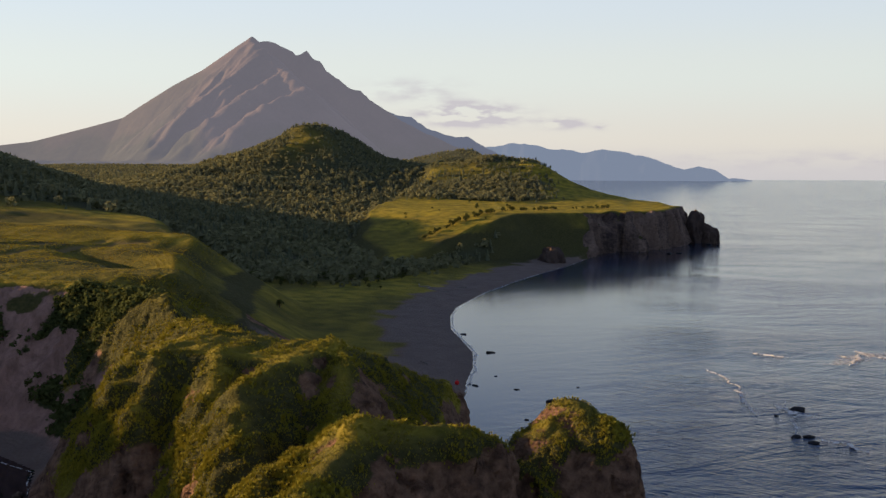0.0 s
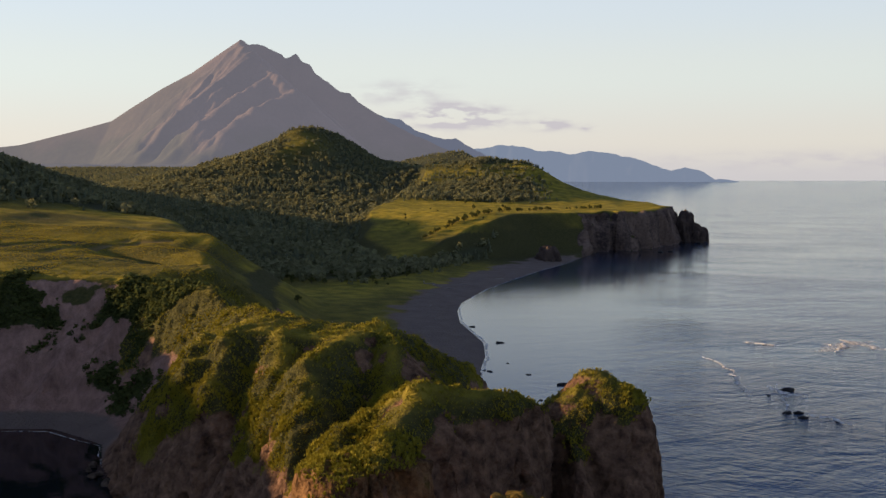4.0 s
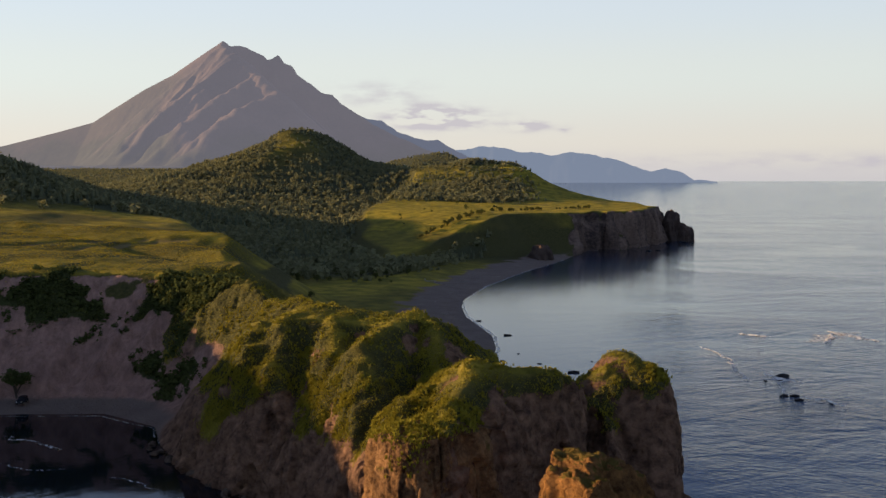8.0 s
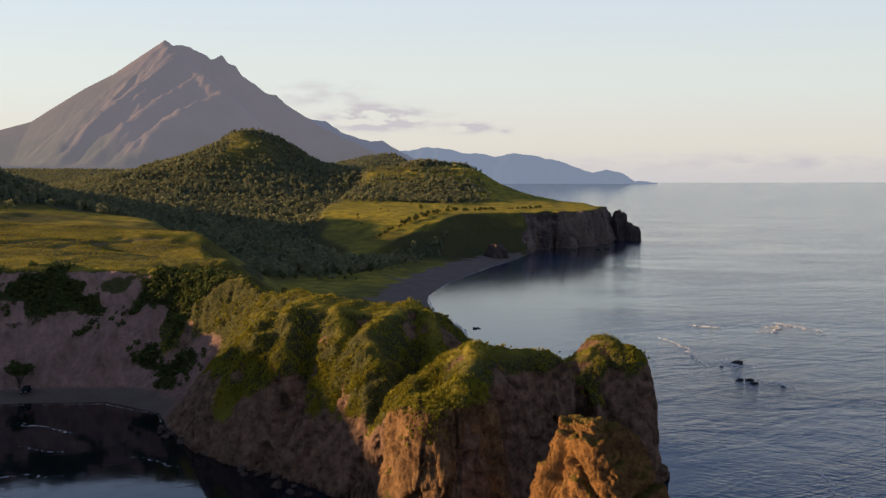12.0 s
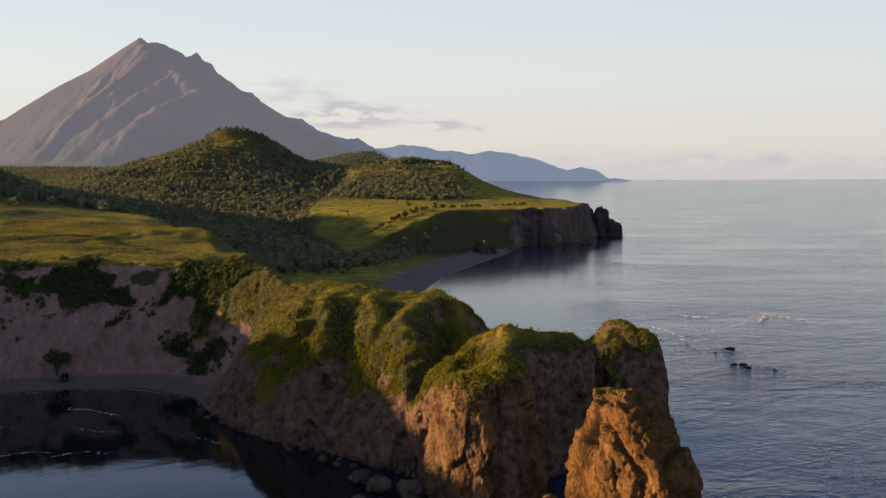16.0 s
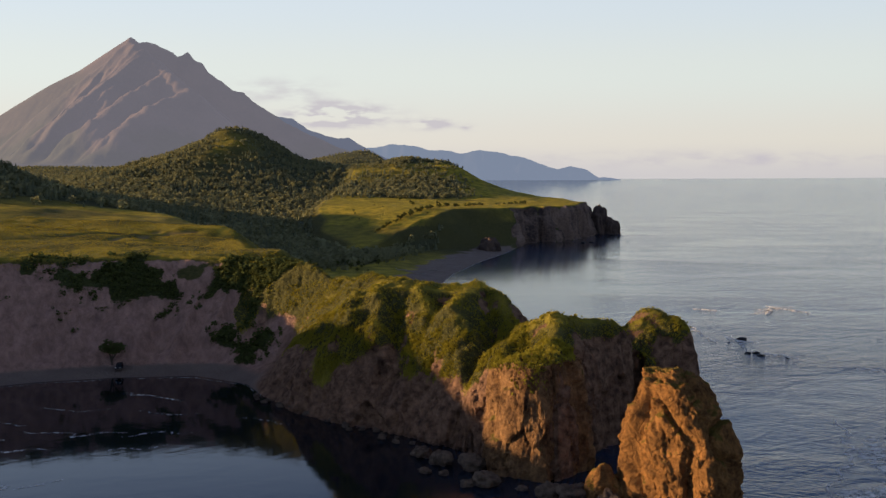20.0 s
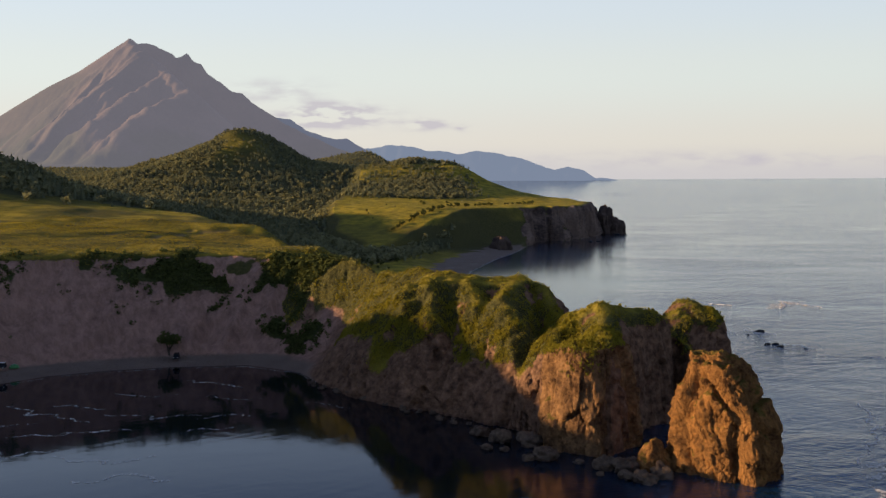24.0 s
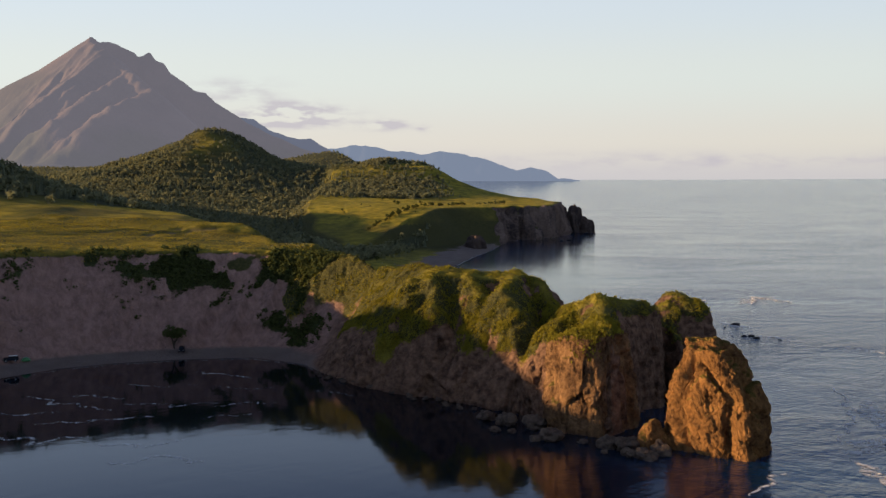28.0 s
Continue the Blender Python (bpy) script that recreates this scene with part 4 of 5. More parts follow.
def scatter(kinds, places, rng):
    """Joins many small meshes: places are rows of x, y, z, height, spread."""
    V, F, base = [], [], 0
    which = rng.integers(0, len(kinds), len(places))
    turn = rng.uniform(0, 2 * math.pi, len(places))
    for k, (v, f) in enumerate(kinds):
        p, a = places[which == k], turn[which == k]
        if not len(p):
            continue
        c, sn = np.cos(a)[:, None], np.sin(a)[:, None]
        X = (v[None, :, 0] * c - v[None, :, 1] * sn) * p[:, 3:4] * p[:, 4:5] + p[:, 0:1]
        Y = (v[None, :, 0] * sn + v[None, :, 1] * c) * p[:, 3:4] * p[:, 4:5] + p[:, 1:2]
        Z = v[None, :, 2] * p[:, 3:4] + p[:, 2:3]
        V.append(np.stack([X, Y, Z], -1).reshape(-1, 3))
        F.append((f[None] + (np.arange(len(p)) * len(v))[:, None, None] + base).reshape(-1, 3))
        base += len(p) * len(v)
    return np.concatenate(V), np.concatenate(F)


def foliage(name, dark, light, vary, thinness=0.4):
    m, nt, bsdf = material(name)
    geo = nt.nodes.new("ShaderNodeNewGeometry")
    tone = math_node(nt, "ADD", math_node(nt, "MULTIPLY", geo.outputs["Random Per Island"], 0.28), math_node(nt, "MULTIPLY", noise_tex(nt, 0.11, 4), 0.8))
    col = mix(nt, tone, dark, light)
    col = mix(nt, noise_tex(nt, vary, 3), col, tuple(0.5 * (a + b) for a, b in zip(dark, light)))
    nt.links.new(col, bsdf.inputs["Base Color"])
    thin, both = nt.nodes.new("ShaderNodeBsdfTranslucent"), nt.nodes.new("ShaderNodeMixShader")
    nt.links.new(col, thin.inputs["Color"])
    both.inputs[0].default_value = thinness
    nt.links.new(bsdf.outputs[0], both.inputs[1])
    nt.links.new(thin.outputs[0], both.inputs[2])
    nt.links.new(both.outputs[0], nt.nodes["Material Output"].inputs["Surface"])
    return m


# leaf and needle tones are paled to stand in for haze over distance
LEAF, NEEDLE = foliage("wood_leaves", (0.125, 0.138, 0.080), (0.260, 0.250, 0.125), 0.01), foliage("needles", (0.105, 0.122, 0.080), (0.190, 0.200, 0.115), 0.01)


def build_woods():
    rng = np.random.default_rng(5)
    n = 62000
    x, y = rng.uniform(-720, 70, n), 590 + 1000 * rng.uniform(0, 1, n)
    x2, y2 = rng.uniform(-1350, -60, 15000), rng.uniform(1590, 2600, 15000)
    x, y = np.concatenate([x, x2]), np.concatenate([y, y2])
    vis = (x > -0.72 * (y - 130) + 40)
    x, y = x[vis], y[vis]
    z, mk = land(x, y)
    ok = rng.uniform(0, 1, len(x)) < wooded(x, y, z, mk)
    x, y, z = x[ok], y[ok], z[ok]
    h = rng.uniform(3.2, 7.2, len(x)) * (1.0 - 0.25 * smooth(1000, 1300, y))
    needle = rng.uniform(0, 1, len(x)) < 0.26 + 0.4 * vnoise(x / 60, y / 60, 8.0)
    for name, sel, kinds, mat, spread, label in (
            ("leafy_wood", ~needle, [leaf_lump(i) for i in range(6)], LEAF, (0.8, 1.3), "dense green broadleaf wood on the valley slopes"),
            ("conifer_wood", needle, [conifer(i) for i in range(5)], NEEDLE, (0.8, 1.1), "dark green conifers among the broadleaf wood")):
        k = sel.sum()
        p = np.stack([x[sel], y[sel], z[sel] - 0.6, h[sel] * (1.15 if name == "conifer_wood" else 1.0), rng.uniform(*spread, k)], 1)
        v, f = scatter(kinds, p, rng)
        tagged(new(name, mesh_from(name, v, f, mat, False)), label, "woodland", kind="stuff")


build_woods()


# ---- turf on the headland ----
def tuft(seed, n=7):
    rng = random.Random(seed)
    v, f = [], []
    for i in range(n):
        a, lean = rng.uniform(0, math.tau), rng.uniform(0.15, 0.7)
        c, sn = math.cos(a), math.sin(a)
        h, w = rng.uniform(0.6, 1.0), rng.uniform(0.12, 0.22)
        b = len(v)
        v += [(-sn * w, c * w, 0), (sn * w, -c * w, 0), (c * lean * 0.5 - sn * w * 0.8, sn * lean * 0.5 + c * w * 0.8, h * 0.6), (c * lean, sn * lean, h)]
        f += [(b, b + 1, b + 2), (b + 1, b + 3, b + 2)]
    return np.array(v), np.array(f)


TURF = foliage("tall_grass", (0.044, 0.068, 0.013), (0.46, 0.380, 0.046), 0.06, 0.14)
DRY_GRASS = foliage("dry_grass", (0.165, 0.155, 0.020), (0.50, 0.385, 0.042), 0.03, 0.3)


def build_turf():
    rng = np.random.default_rng(8)
    me = ground.data
    n = len(me.vertices)
    co, no, g = np.empty(n * 3, np.float32), np.empty(n * 3, np.float32), np.empty(n, np.float32)
    me.vertices.foreach_get("co", co)
    me.vertices.foreach_get("normal", no)
    me.attributes["grass"].data.foreach_get("value", g)
    co, no = co.reshape(-1, 3), no.reshape(-1, 3)
    sel = (g > 0.5) & (co[:, 2] > 3) & (co[:, 1] < 390) & (co[:, 0] > -62)
    p = np.repeat(co[sel], 3, 0)
    q = np.repeat(no[sel], 3, 0)
    side = rng.normal(0, 0.55, p.shape)
    side -= q * (side * q).sum(1, keepdims=True)
    p = p + side
    size = 0.42 + 0.32 * fbm(p[:, 0] / 4, p[:, 1] / 4, p[:, 2] / 4, 3)
    rows = np.concatenate([p - [0, 0, 0.1], np.clip(size, 0.2, 0.95)[:, None] * rng.uniform(0.6, 1.2, (len(p), 1)), rng.uniform(0.7, 1.3, (len(p), 1))], 1)
    block = np.array([v.co for v in buttress.data.vertices])
    way = np.array([v.normal for v in buttress.data.vertices])
    turn = np.array(buttress.matrix_world.to_3x3())
    block, way = block @ turn.T + np.array(buttress.location), way @ turn.T
    mossy = block[:, 2] + 5 * way[:, 2] + 5.5 * fbm(block[:, 0] / 5, block[:, 1] / 5, block[:, 2] / 9, 3) - 0.25 * (block[:, 0] - 30)
    block = block[(mossy > 22.5) & (block[:, 2] > 12) & (rng.uniform(0, 1, len(block)) < 0.55)]
    block = block + rng.normal(0, 0.25, block.shape)
    rows = np.concatenate([rows, np.concatenate([block - [0, 0, 0.1], rng.uniform(0.25, 0.8, (len(block), 1)), rng.uniform(0.7, 1.3, (len(block), 1))], 1)])
    # the open upland behind, in coarser tufts
    n = 26000
    x, y = rng.uniform(-215, -40, n), rng.uniform(335, 540, n)
    z, mk = land(x, y)
    ok = (z > 24) & (mk["dc"] > 36) & (np.minimum(*(seg_distance(x, y, line) for line in TRACKS)) > 1.9)
    far = np.stack([x, y, z - 0.05, rng.uniform(0.16, 0.34, n), rng.uniform(1.8, 3.4, n)], 1)[ok]
    v, f = scatter([tuft(20 + i) for i in range(8)], far, rng)
    tagged(new("upland_grass", mesh_from("upland_grass", v, f, DRY_GRASS, False)), "golden dry grass on the open upland", "grass", kind="stuff")
    v, f = scatter([tuft(i) for i in range(8)], rows, rng)
    tagged(new("headland_turf", mesh_from("headland_turf", v, f, TURF, False)), "tall yellow-green grass and herbs on the headland", "grass", kind="stuff")


build_turf()


# ---- rocks at the far cape ----
DARK_ROCK = plain("dark_rock", (0.045, 0.034, 0.032), (0.105, 0.078, 0.066), 0.12, 0.9, 0.9, 1.5)
for place, size, seed in (((140.5, 1068, 4), (9, 10, 22.5), 4.0), ((151, 1066, 0), (8.5, 8, 15.5), 9.0), ((26, 822, 0), (8, 10, 11), 2.0)):
    ob = tagged(new("cape_rock", boulder_mesh("cape_rock", size, seed, DARK_ROCK, 5, 0.30, 1.5)), "dark craggy rock at the foot of the cape", "rock", "rocks of the cape")
    ob.location = place


# ---- helpers for things ----
def part(name, bm, mat, parent, label="", shade=False):
    """Links a bmesh as one mesh object under a thing or a part; with no parent it is a thing."""
    me = bpy.data.meshes.new(name)
    bm.to_mesh(me)
    bm.free()
    if shade:
        me.polygons.foreach_set("use_smooth", np.full(len(me.polygons), True))
    me.materials.append(mat)
    ob = new(name, me)
    ob.parent = parent
    return tagged(ob, label)


def box(bm, size, at, bevel=0.0, turn=None):
    g = bmesh.ops.create_cube(bm, size=1.0)
    m = Matrix.Translation(at) @ (turn or Matrix()) @ Matrix.Diagonal((*size, 1))
    bmesh.ops.transform(bm, matrix=m, verts=g["verts"])
    if bevel:
        edges = list({e for v in g["verts"] for e in v.link_edges})
        bmesh.ops.bevel(bm, geom=edges, offset=bevel, segments=2, affect="EDGES")
    return bm


def rod(bm, a, b, r0, r1, sides=8):
    a, b = Vector(a), Vector(b)
    g = bmesh.ops.create_cone(bm, cap_ends=True, segments=sides, radius1=r0, radius2=r1, depth=(b - a).length)
    m = Matrix.Translation((a + b) / 2) @ (b - a).to_track_quat("Z", "Y").to_matrix().to_4x4()
    bmesh.ops.transform(bm, matrix=m, verts=g["verts"])
    return bm


def height(x, y):
    return float(land(np.array([float(x)]), np.array([float(y)]))[0][0])


# ---- boulders at the foot of the bluff and on the beaches ----
GREY_ROCK = plain("grey_boulder_rock", (0.050, 0.038, 0.031), (0.150, 0.112, 0.088), 0.9, 0.9, 1.0, 0.4)
WET_ROCK = plain("wet_dark_rock", (0.012, 0.011, 0.012), (0.035, 0.032, 0.033), 0.8, 0.45, 0.8, 0.2)
rock_shapes = [boulder_mesh("boulder", (1, 1, 0.8), 11.0 + 3.7 * i, GREY_ROCK, 4, 0.42, 1.3) for i in range(5)]
wet_shapes = [boulder_mesh("reef_rock", (1, 1, 0.6), 51.0 + 3.7 * i, WET_ROCK, 3, 0.45, 1.4) for i in range(4)]
rrng = random.Random(3)


def boulder(x, y, r, z=0.0, label="grey-brown boulder lying in the water at the cliff foot", group="boulders below the bluff"):
    ob = tagged(new("boulder", rock_shapes[rrng.randrange(5)]), label, "boulder", group)
    r *= 0.82
    ob.matrix_world = pose(x, y, z + r * 0.34, rrng.uniform(-15, 15), rrng.uniform(-15, 15), rrng.uniform(0, 360)) @ Matrix.Diagonal((r * rrng.uniform(0.9, 1.3), r, r * rrng.uniform(0.8, 1.1), 1))
    return ob


for x, y, r in ((10.9, 244.9, 2.4), (15.4, 239.2, 2.6), (12.2, 233, 1.2), (16.3, 232, 1.1), (22.4, 235.7, 2.9), (24.2, 225.5, 2.7), (20.9, 224.6, 1.4),
                (31.5, 222.5, 1.0), (37.0, 219.0, 2.3), (40.5, 217.5, 2.6), (40.0, 212.5, 1.7), (43.6, 210.8, 2.3), (47.6, 214.5, 2.5), (39.0, 222.0, 1.8), (42.0, 221.0, 2.2), (35.2, 214.6, 0.9)):
    boulder(x, y, r)
for i in range(26):
    t = i / 25
    x, y = -40 + 50 * t + rrng.uniform(-2, 2), 303 - 50 * t + rrng.uniform(-3, 1)
    boulder(x, y, rrng.uniform(0.5, 1.3), 0.0, "small grey boulder at the water's edge", "small boulders along the cove")
perch = tagged(new("boulder", boulder_mesh("boulder", (3.1, 2.8, 5.6), 77.0, ROCK, 5, 0.16, 1.2)), "orange boulder with a grassy cap leaning by the sea stack", "boulder", "boulders below the bluff")
perch.location = (46.6, 219.5, 0.3)
for x, y, r in ((14.3, 507.0, 1.6), (29.3, 470.5, 1.9), (32.0, 416.4, 1.4), (55.1, 400.6, 2.4), (44.1, 413.5, 1.0), (50.1, 379.1, 0.9), (118.4, 404, 2.8), (113.5, 375.5, 1.6), (116.5, 375.8, 1.9),
                (116.6, 370.5, 1.8), (124.4, 367.3, 0.9), (112, 396, 0.9), (36, 431, 0.7), (61, 420, 0.8), (30, 418, 0.8), (150, 1046, 4), (157, 1040, 3), (110, 930, 4), (118, 936, 3)):
    ob = tagged(new("reef_rock", wet_shapes[rrng.randrange(4)]), "wet black rock awash in the sea", "rock", "rocks awash off the beach")
    ob.matrix_world = pose(x, y, 0.0, 0, 0, rrng.uniform(0, 360)) @ Matrix.Diagonal((r * 0.75, r * 0.5, r * 0.42, 1))


# ---- foam and breaking waves ----
def build_foam():
    m, nt, bsdf = material("white_foam")
    bsdf.inputs["Base Color"].default_value = (0.72, 0.70, 0.68, 1)
    clear, both = nt.nodes.new("ShaderNodeBsdfTransparent"), nt.nodes.new("ShaderNodeMixShader")
    lace = ramp(nt, noise_tex(nt, 0.55, 5, 0.7), [(0.42, (0, 0, 0)), (0.58, (1, 1, 1))])
    nt.links.new(math_node(nt, "MULTIPLY", lace, attribute(nt, "thick")), both.inputs[0])
    nt.links.new(clear.outputs[0], both.inputs[1])
    nt.links.new(bsdf.outputs[0], both.inputs[2])
    nt.links.new(both.outputs[0], nt.nodes["Material Output"].inputs["Surface"])

    def strip(line, wide, rise, thick, name, label):
        pts = np.array(line, float)
        d = np.concatenate([[0], np.cumsum(np.hypot(*np.diff(pts, axis=0).T))])
        s = np.arange(0, d[-1], 0.6)
        px, py = np.interp(s, d, pts[:, 0]), np.interp(s, d, pts[:, 1])
        wander = {"shore_foam": 0.4, "foam_streak": 2.2}.get(name, 1.2)
        px, py = px + wander * fbm(s / 5, px / 9), py + wander * fbm(s / 5, py / 9 + 8)
        tx, ty = np.gradient(px), np.gradient(py)
        k = np.hypot(tx, ty) + 1e-6
        nx, ny = -ty / k, tx / k
        us = np.linspace(-1, 1, 9)
        w = wide * (0.45 + 0.55 * np.abs(fbm(s / 7, px / 5))) * np.sin(np.linspace(0.05, math.pi - 0.05, len(s))) ** 0.5
        X, Y = px[:, None] + nx[:, None] * w[:, None] * us, py[:, None] + ny[:, None] * w[:, None] * us
        Z = 0.06 + 0.6 * rise * (1 - us[None, :] ** 2) ** 2 * np.ones_like(X)
        T = thick * (1 - us[None, :] ** 2) * np.ones_like(X)
        n = len(us)
        i = (np.arange(len(s) - 1)[:, None] * n + np.arange(n - 1)[None, :]).ravel()
        me = mesh_from(name, np.stack([X, Y, Z], -1).reshape(-1, 3), np.stack([i, i + n, i + n + 1, i + 1], 1), m, True, dict(thick=T.ravel()))
        return tagged(new(name, me), label, "foam", kind="stuff")

    for line, wide, rise, thick in (([(118, 489), (124, 484), (129, 482)], 2.2, 0.6, 1.6), ([(100, 455), (104, 444), (106, 434), (106, 420), (107, 408), (108, 394)], 1.3, 0.3, 1.0),
                                    ([(119, 374), (124, 370), (127, 364)], 2.0, 0.4, 1.7), ([(146, 470), (151, 482), (153, 492)], 2.6, 0.6, 1.5), ([(114, 408), (118, 400), (122, 396)], 3.0, 0.4, 1.5),
                                    ([(140, 350), (146, 344), (150, 338)], 2.4, 0.3, 1.0), ([(87, 210), (88, 200), (87.5, 190)], 2.4, 0.08, 1.0), ([(89, 214), (96, 222), (106, 228), (114, 231)], 6.0, 0.1, 1.0), ([(58.5, 185), (62, 190), (66, 196.5), (71, 201)], 0.9, 0.1, 1.0), ([(140, 470), (150, 486), (166, 500)], 7.0, 0.1, 0.55), ([(153, 500), (160, 490), (165, 476)], 4.0, 0.5, 1.0),
                                    ([(111, 281), (109, 268), (104, 252), (98, 238), (90, 222)], 1.0, 0.1, 1.2), ([(114, 266), (109, 250), (105, 238)], 6.0, 0.05, 1.0), ([(117, 412), (116, 392), (113, 373)], 1.0, 0.15, 1.0)):
        strip(line, wide, rise, thick, "wave_crest", "white crest of a small breaking wave")
    for line, wide in (([(a - 0.8, b) for a, b in BAY[:9]], 0.9), ([(a - 0.8, b) for a, b in BAY[8:]], 0.8)):
        strip(line, wide, 0.04, 1.1, "shore_foam", "thin line of white surf along the beach")
    strip([(a + 0.4, b - 0.8) for a, b in COVE[1:]], 0.5, 0.02, 0.6, "shore_foam", "thin pale line of surf along the cove")
    for line, wide in (([(-102, 270), (-92, 268), (-84, 266)], 0.7), ([(-76, 302), (-66, 300), (-55, 292)], 0.8), ([(-84, 262), (-70, 258), (-60, 263)], 0.7), ([(-60, 258), (-50, 262), (-42, 262)], 0.6),
                       ([(-34, 276), (-28, 272), (-22, 270)], 0.6), ([(-98, 236), (-86, 240), (-72, 246)], 1.1), ([(-104, 226), (-92, 222), (-80, 226)], 1.3), ([(-118, 250), (-106, 247), (-96, 250)], 0.7), ([(-66, 282), (-58, 279), (-48, 281)], 0.5), ([(-92, 284), (-80, 281), (-70, 284)], 0.5), ([(-112, 270), (-104, 262), (-94, 258), (-84, 252)], 1.2), ([(-60, 244), (-52, 247), (-44, 251)], 0.5),
                       ([(-80, 222), (-70, 218), (-58, 224)], 1.0), ([(-72, 206), (-60, 209), (-50, 206)], 1.1)):
        strip(line, wide, 0.03, 0.6, "foam_streak", "pale streak of foam drifting on the dark cove")


build_foam()


# ---- trees and bushes ----
BARK = plain("grey_bark", (0.05, 0.04, 0.03), (0.11, 0.09, 0.07), 3.0)
MEADOW_BUSH = foliage("meadow_bush_leaves", (0.045, 0.058, 0.020), (0.125, 0.130, 0.042), 0.2)
BUSH = foliage("bush_leaves", (0.046, 0.062, 0.022), (0.115, 0.132, 0.044), 0.2)


def leafy(bm, centre, radius, count, rng, size):
    """Many small leaf sprays in a ragged ball."""
    for _ in range(count):
        d = Vector((rng.gauss(0, 1), rng.gauss(0, 1), rng.gauss(0, 1))).normalized() * radius * rng.uniform(0.45, 1.05)
        c = Vector(centre) + Vector((d.x, d.y, d.z * 0.85))
        n = Vector((rng.gauss(0, 1), rng.gauss(0, 1), rng.gauss(0.4, 1))).normalized()
        u = n.orthogonal().normalized() * size * rng.uniform(0.6, 1.3)
        w = n.cross(u) * rng.uniform(0.5, 0.9)
        vs = [bm.verts.new(c + o) for o in (u, w * 0.9 + n * size * 0.25, -u, -w * 0.9 + n * size * 0.2)]
        bm.faces.new((vs[0], vs[1], vs[2]))
        bm.faces.new((vs[0], vs[2], vs[3]))


def build_tree(name, tall, seed, label, group=""):
    rng = random.Random(seed)
    ob = tagged(new(name), label, name, group)
    top = Vector((rng.uniform(-0.1, 0.1), rng.uniform(-0.1, 0.1), 0.55)) * tall
    part("trunk", rod(bmesh.new(), (0, 0, -0.4), top, tall * 0.035, tall * 0.018), BARK, ob)
    crown = bmesh.new()
    leafy(crown, top + Vector((0, 0, tall * 0.12)), tall * 0.30, 190, rng, tall * 0.055)
    for i in range(4):
        a = i * math.tau / 4 + rng.uniform(-0.5, 0.5)
        tip = Vector((math.cos(a) * 0.26, math.sin(a) * 0.26, rng.uniform(0.42, 0.66))) * tall
        part("limb", rod(bmesh.new(), (0, 0, tall * rng.uniform(0.12, 0.3)), tip, tall * 0.018, tall * 0.008, 6), BARK, ob)
        leafy(crown, tip, tall * 0.21, 90, rng, tall * 0.05)
    part("crown", crown, MEADOW_BUSH if name == "bush" else BUSH, ob)
    return ob


tree_models = [build_tree("bush", 4.0, 21 + i, "dark green leafy bush on the grass of the valley", "bushes of the valley meadow") for i in range(3)]
first = [(-57, 503, 4.5), (-58, 640, 4.0), (-44, 664, 3.6)]
for ob, (x, y, tall) in zip(tree_models, first):
    ob.matrix_world = pose(x, y, height(x, y))
trng = random.Random(12)
spots = []
while len(spots) < 190:
    k = trng.random()
    if k < 0.6:      # along the hedge line of the terrace
        t = trng.random()
        x, y = np.interp(t, [0, 0.4, 0.7, 1], [-62, -24, 20, 66]) + trng.gauss(0, 1.2), np.interp(t, [0, 0.4, 0.7, 1], [800, 884, 955, 1020]) + trng.gauss(0, 2.2)
    elif k < 0.93:   # along the lower edge of the wood
        x, y = trng.uniform(-150, -45), trng.uniform(610, 700)
    else:
        x, y = trng.uniform(-90, -20), trng.uniform(830, 1040)
    if height(x, y) > 2.5:
        spots.append((x, y))
for x, y in spots:
    k = trng.uniform(0.4, 1.1)
    ob = copy_thing(tree_models[trng.randrange(3)], pose(x, y, height(x, y), 0, 0, trng.uniform(0, 360)))
    ob.scale = (k, k, k * trng.uniform(0.8, 1.1))
cove_tree = build_tree("tree", 9.0, 31, "dark leafy tree at the foot of the bare cliff")
cove_tree.matrix_world = pose(-89.5, 332.5, height(-89.5, 332.5) - 0.4)
rim_tree = build_tree("tree", 4.5, 33, "small yellowing tree at the rim of the cliff")
rim_tree.matrix_world = pose(-50.5, 356, height(-50.5, 356) - 0.3)


def build_scrub():
    """Dark shrubs that hang on the scar cliff."""
    rng = np.random.default_rng(4)
    me = ground.data
    n = len(me.vertices)
    co = np.empty(n * 3, np.float32)
    me.vertices.foreach_get("co", co)
    co = co.reshape(-1, 3)
    X, Y, Z = co.T
    near = (Y < 400) & (Y > 230) & (X > -190) & (X < -36) & (Z > 3)
    co = co[near]
    X, Y, Z = co.T
    _, mk = land(X, Y)
    patch = fbm(X / 12, Y / 20, Z / 9, 4)
    p = scrub_cover(X, Y, Z, patch)
    p = p * (mk["dc"] > 9) * (mk["dc"] < 46) * 0.9
    co = co[rng.uniform(0, 1, len(co)) < p]
    rows = np.concatenate([co - [0, 0, 0.4], rng.uniform(0.7, 1.9, (len(co), 1)), rng.uniform(1.0, 1.7, (len(co), 1))], 1)
    v, f = scatter([leaf_lump(60 + i) for i in range(5)], rows, rng)
    tagged(new("cliff_scrub", mesh_from("cliff_scrub", v, f, BUSH, False)), "dark green scrub hanging on the bare cliff", "scrub", kind="stuff")


build_scrub()


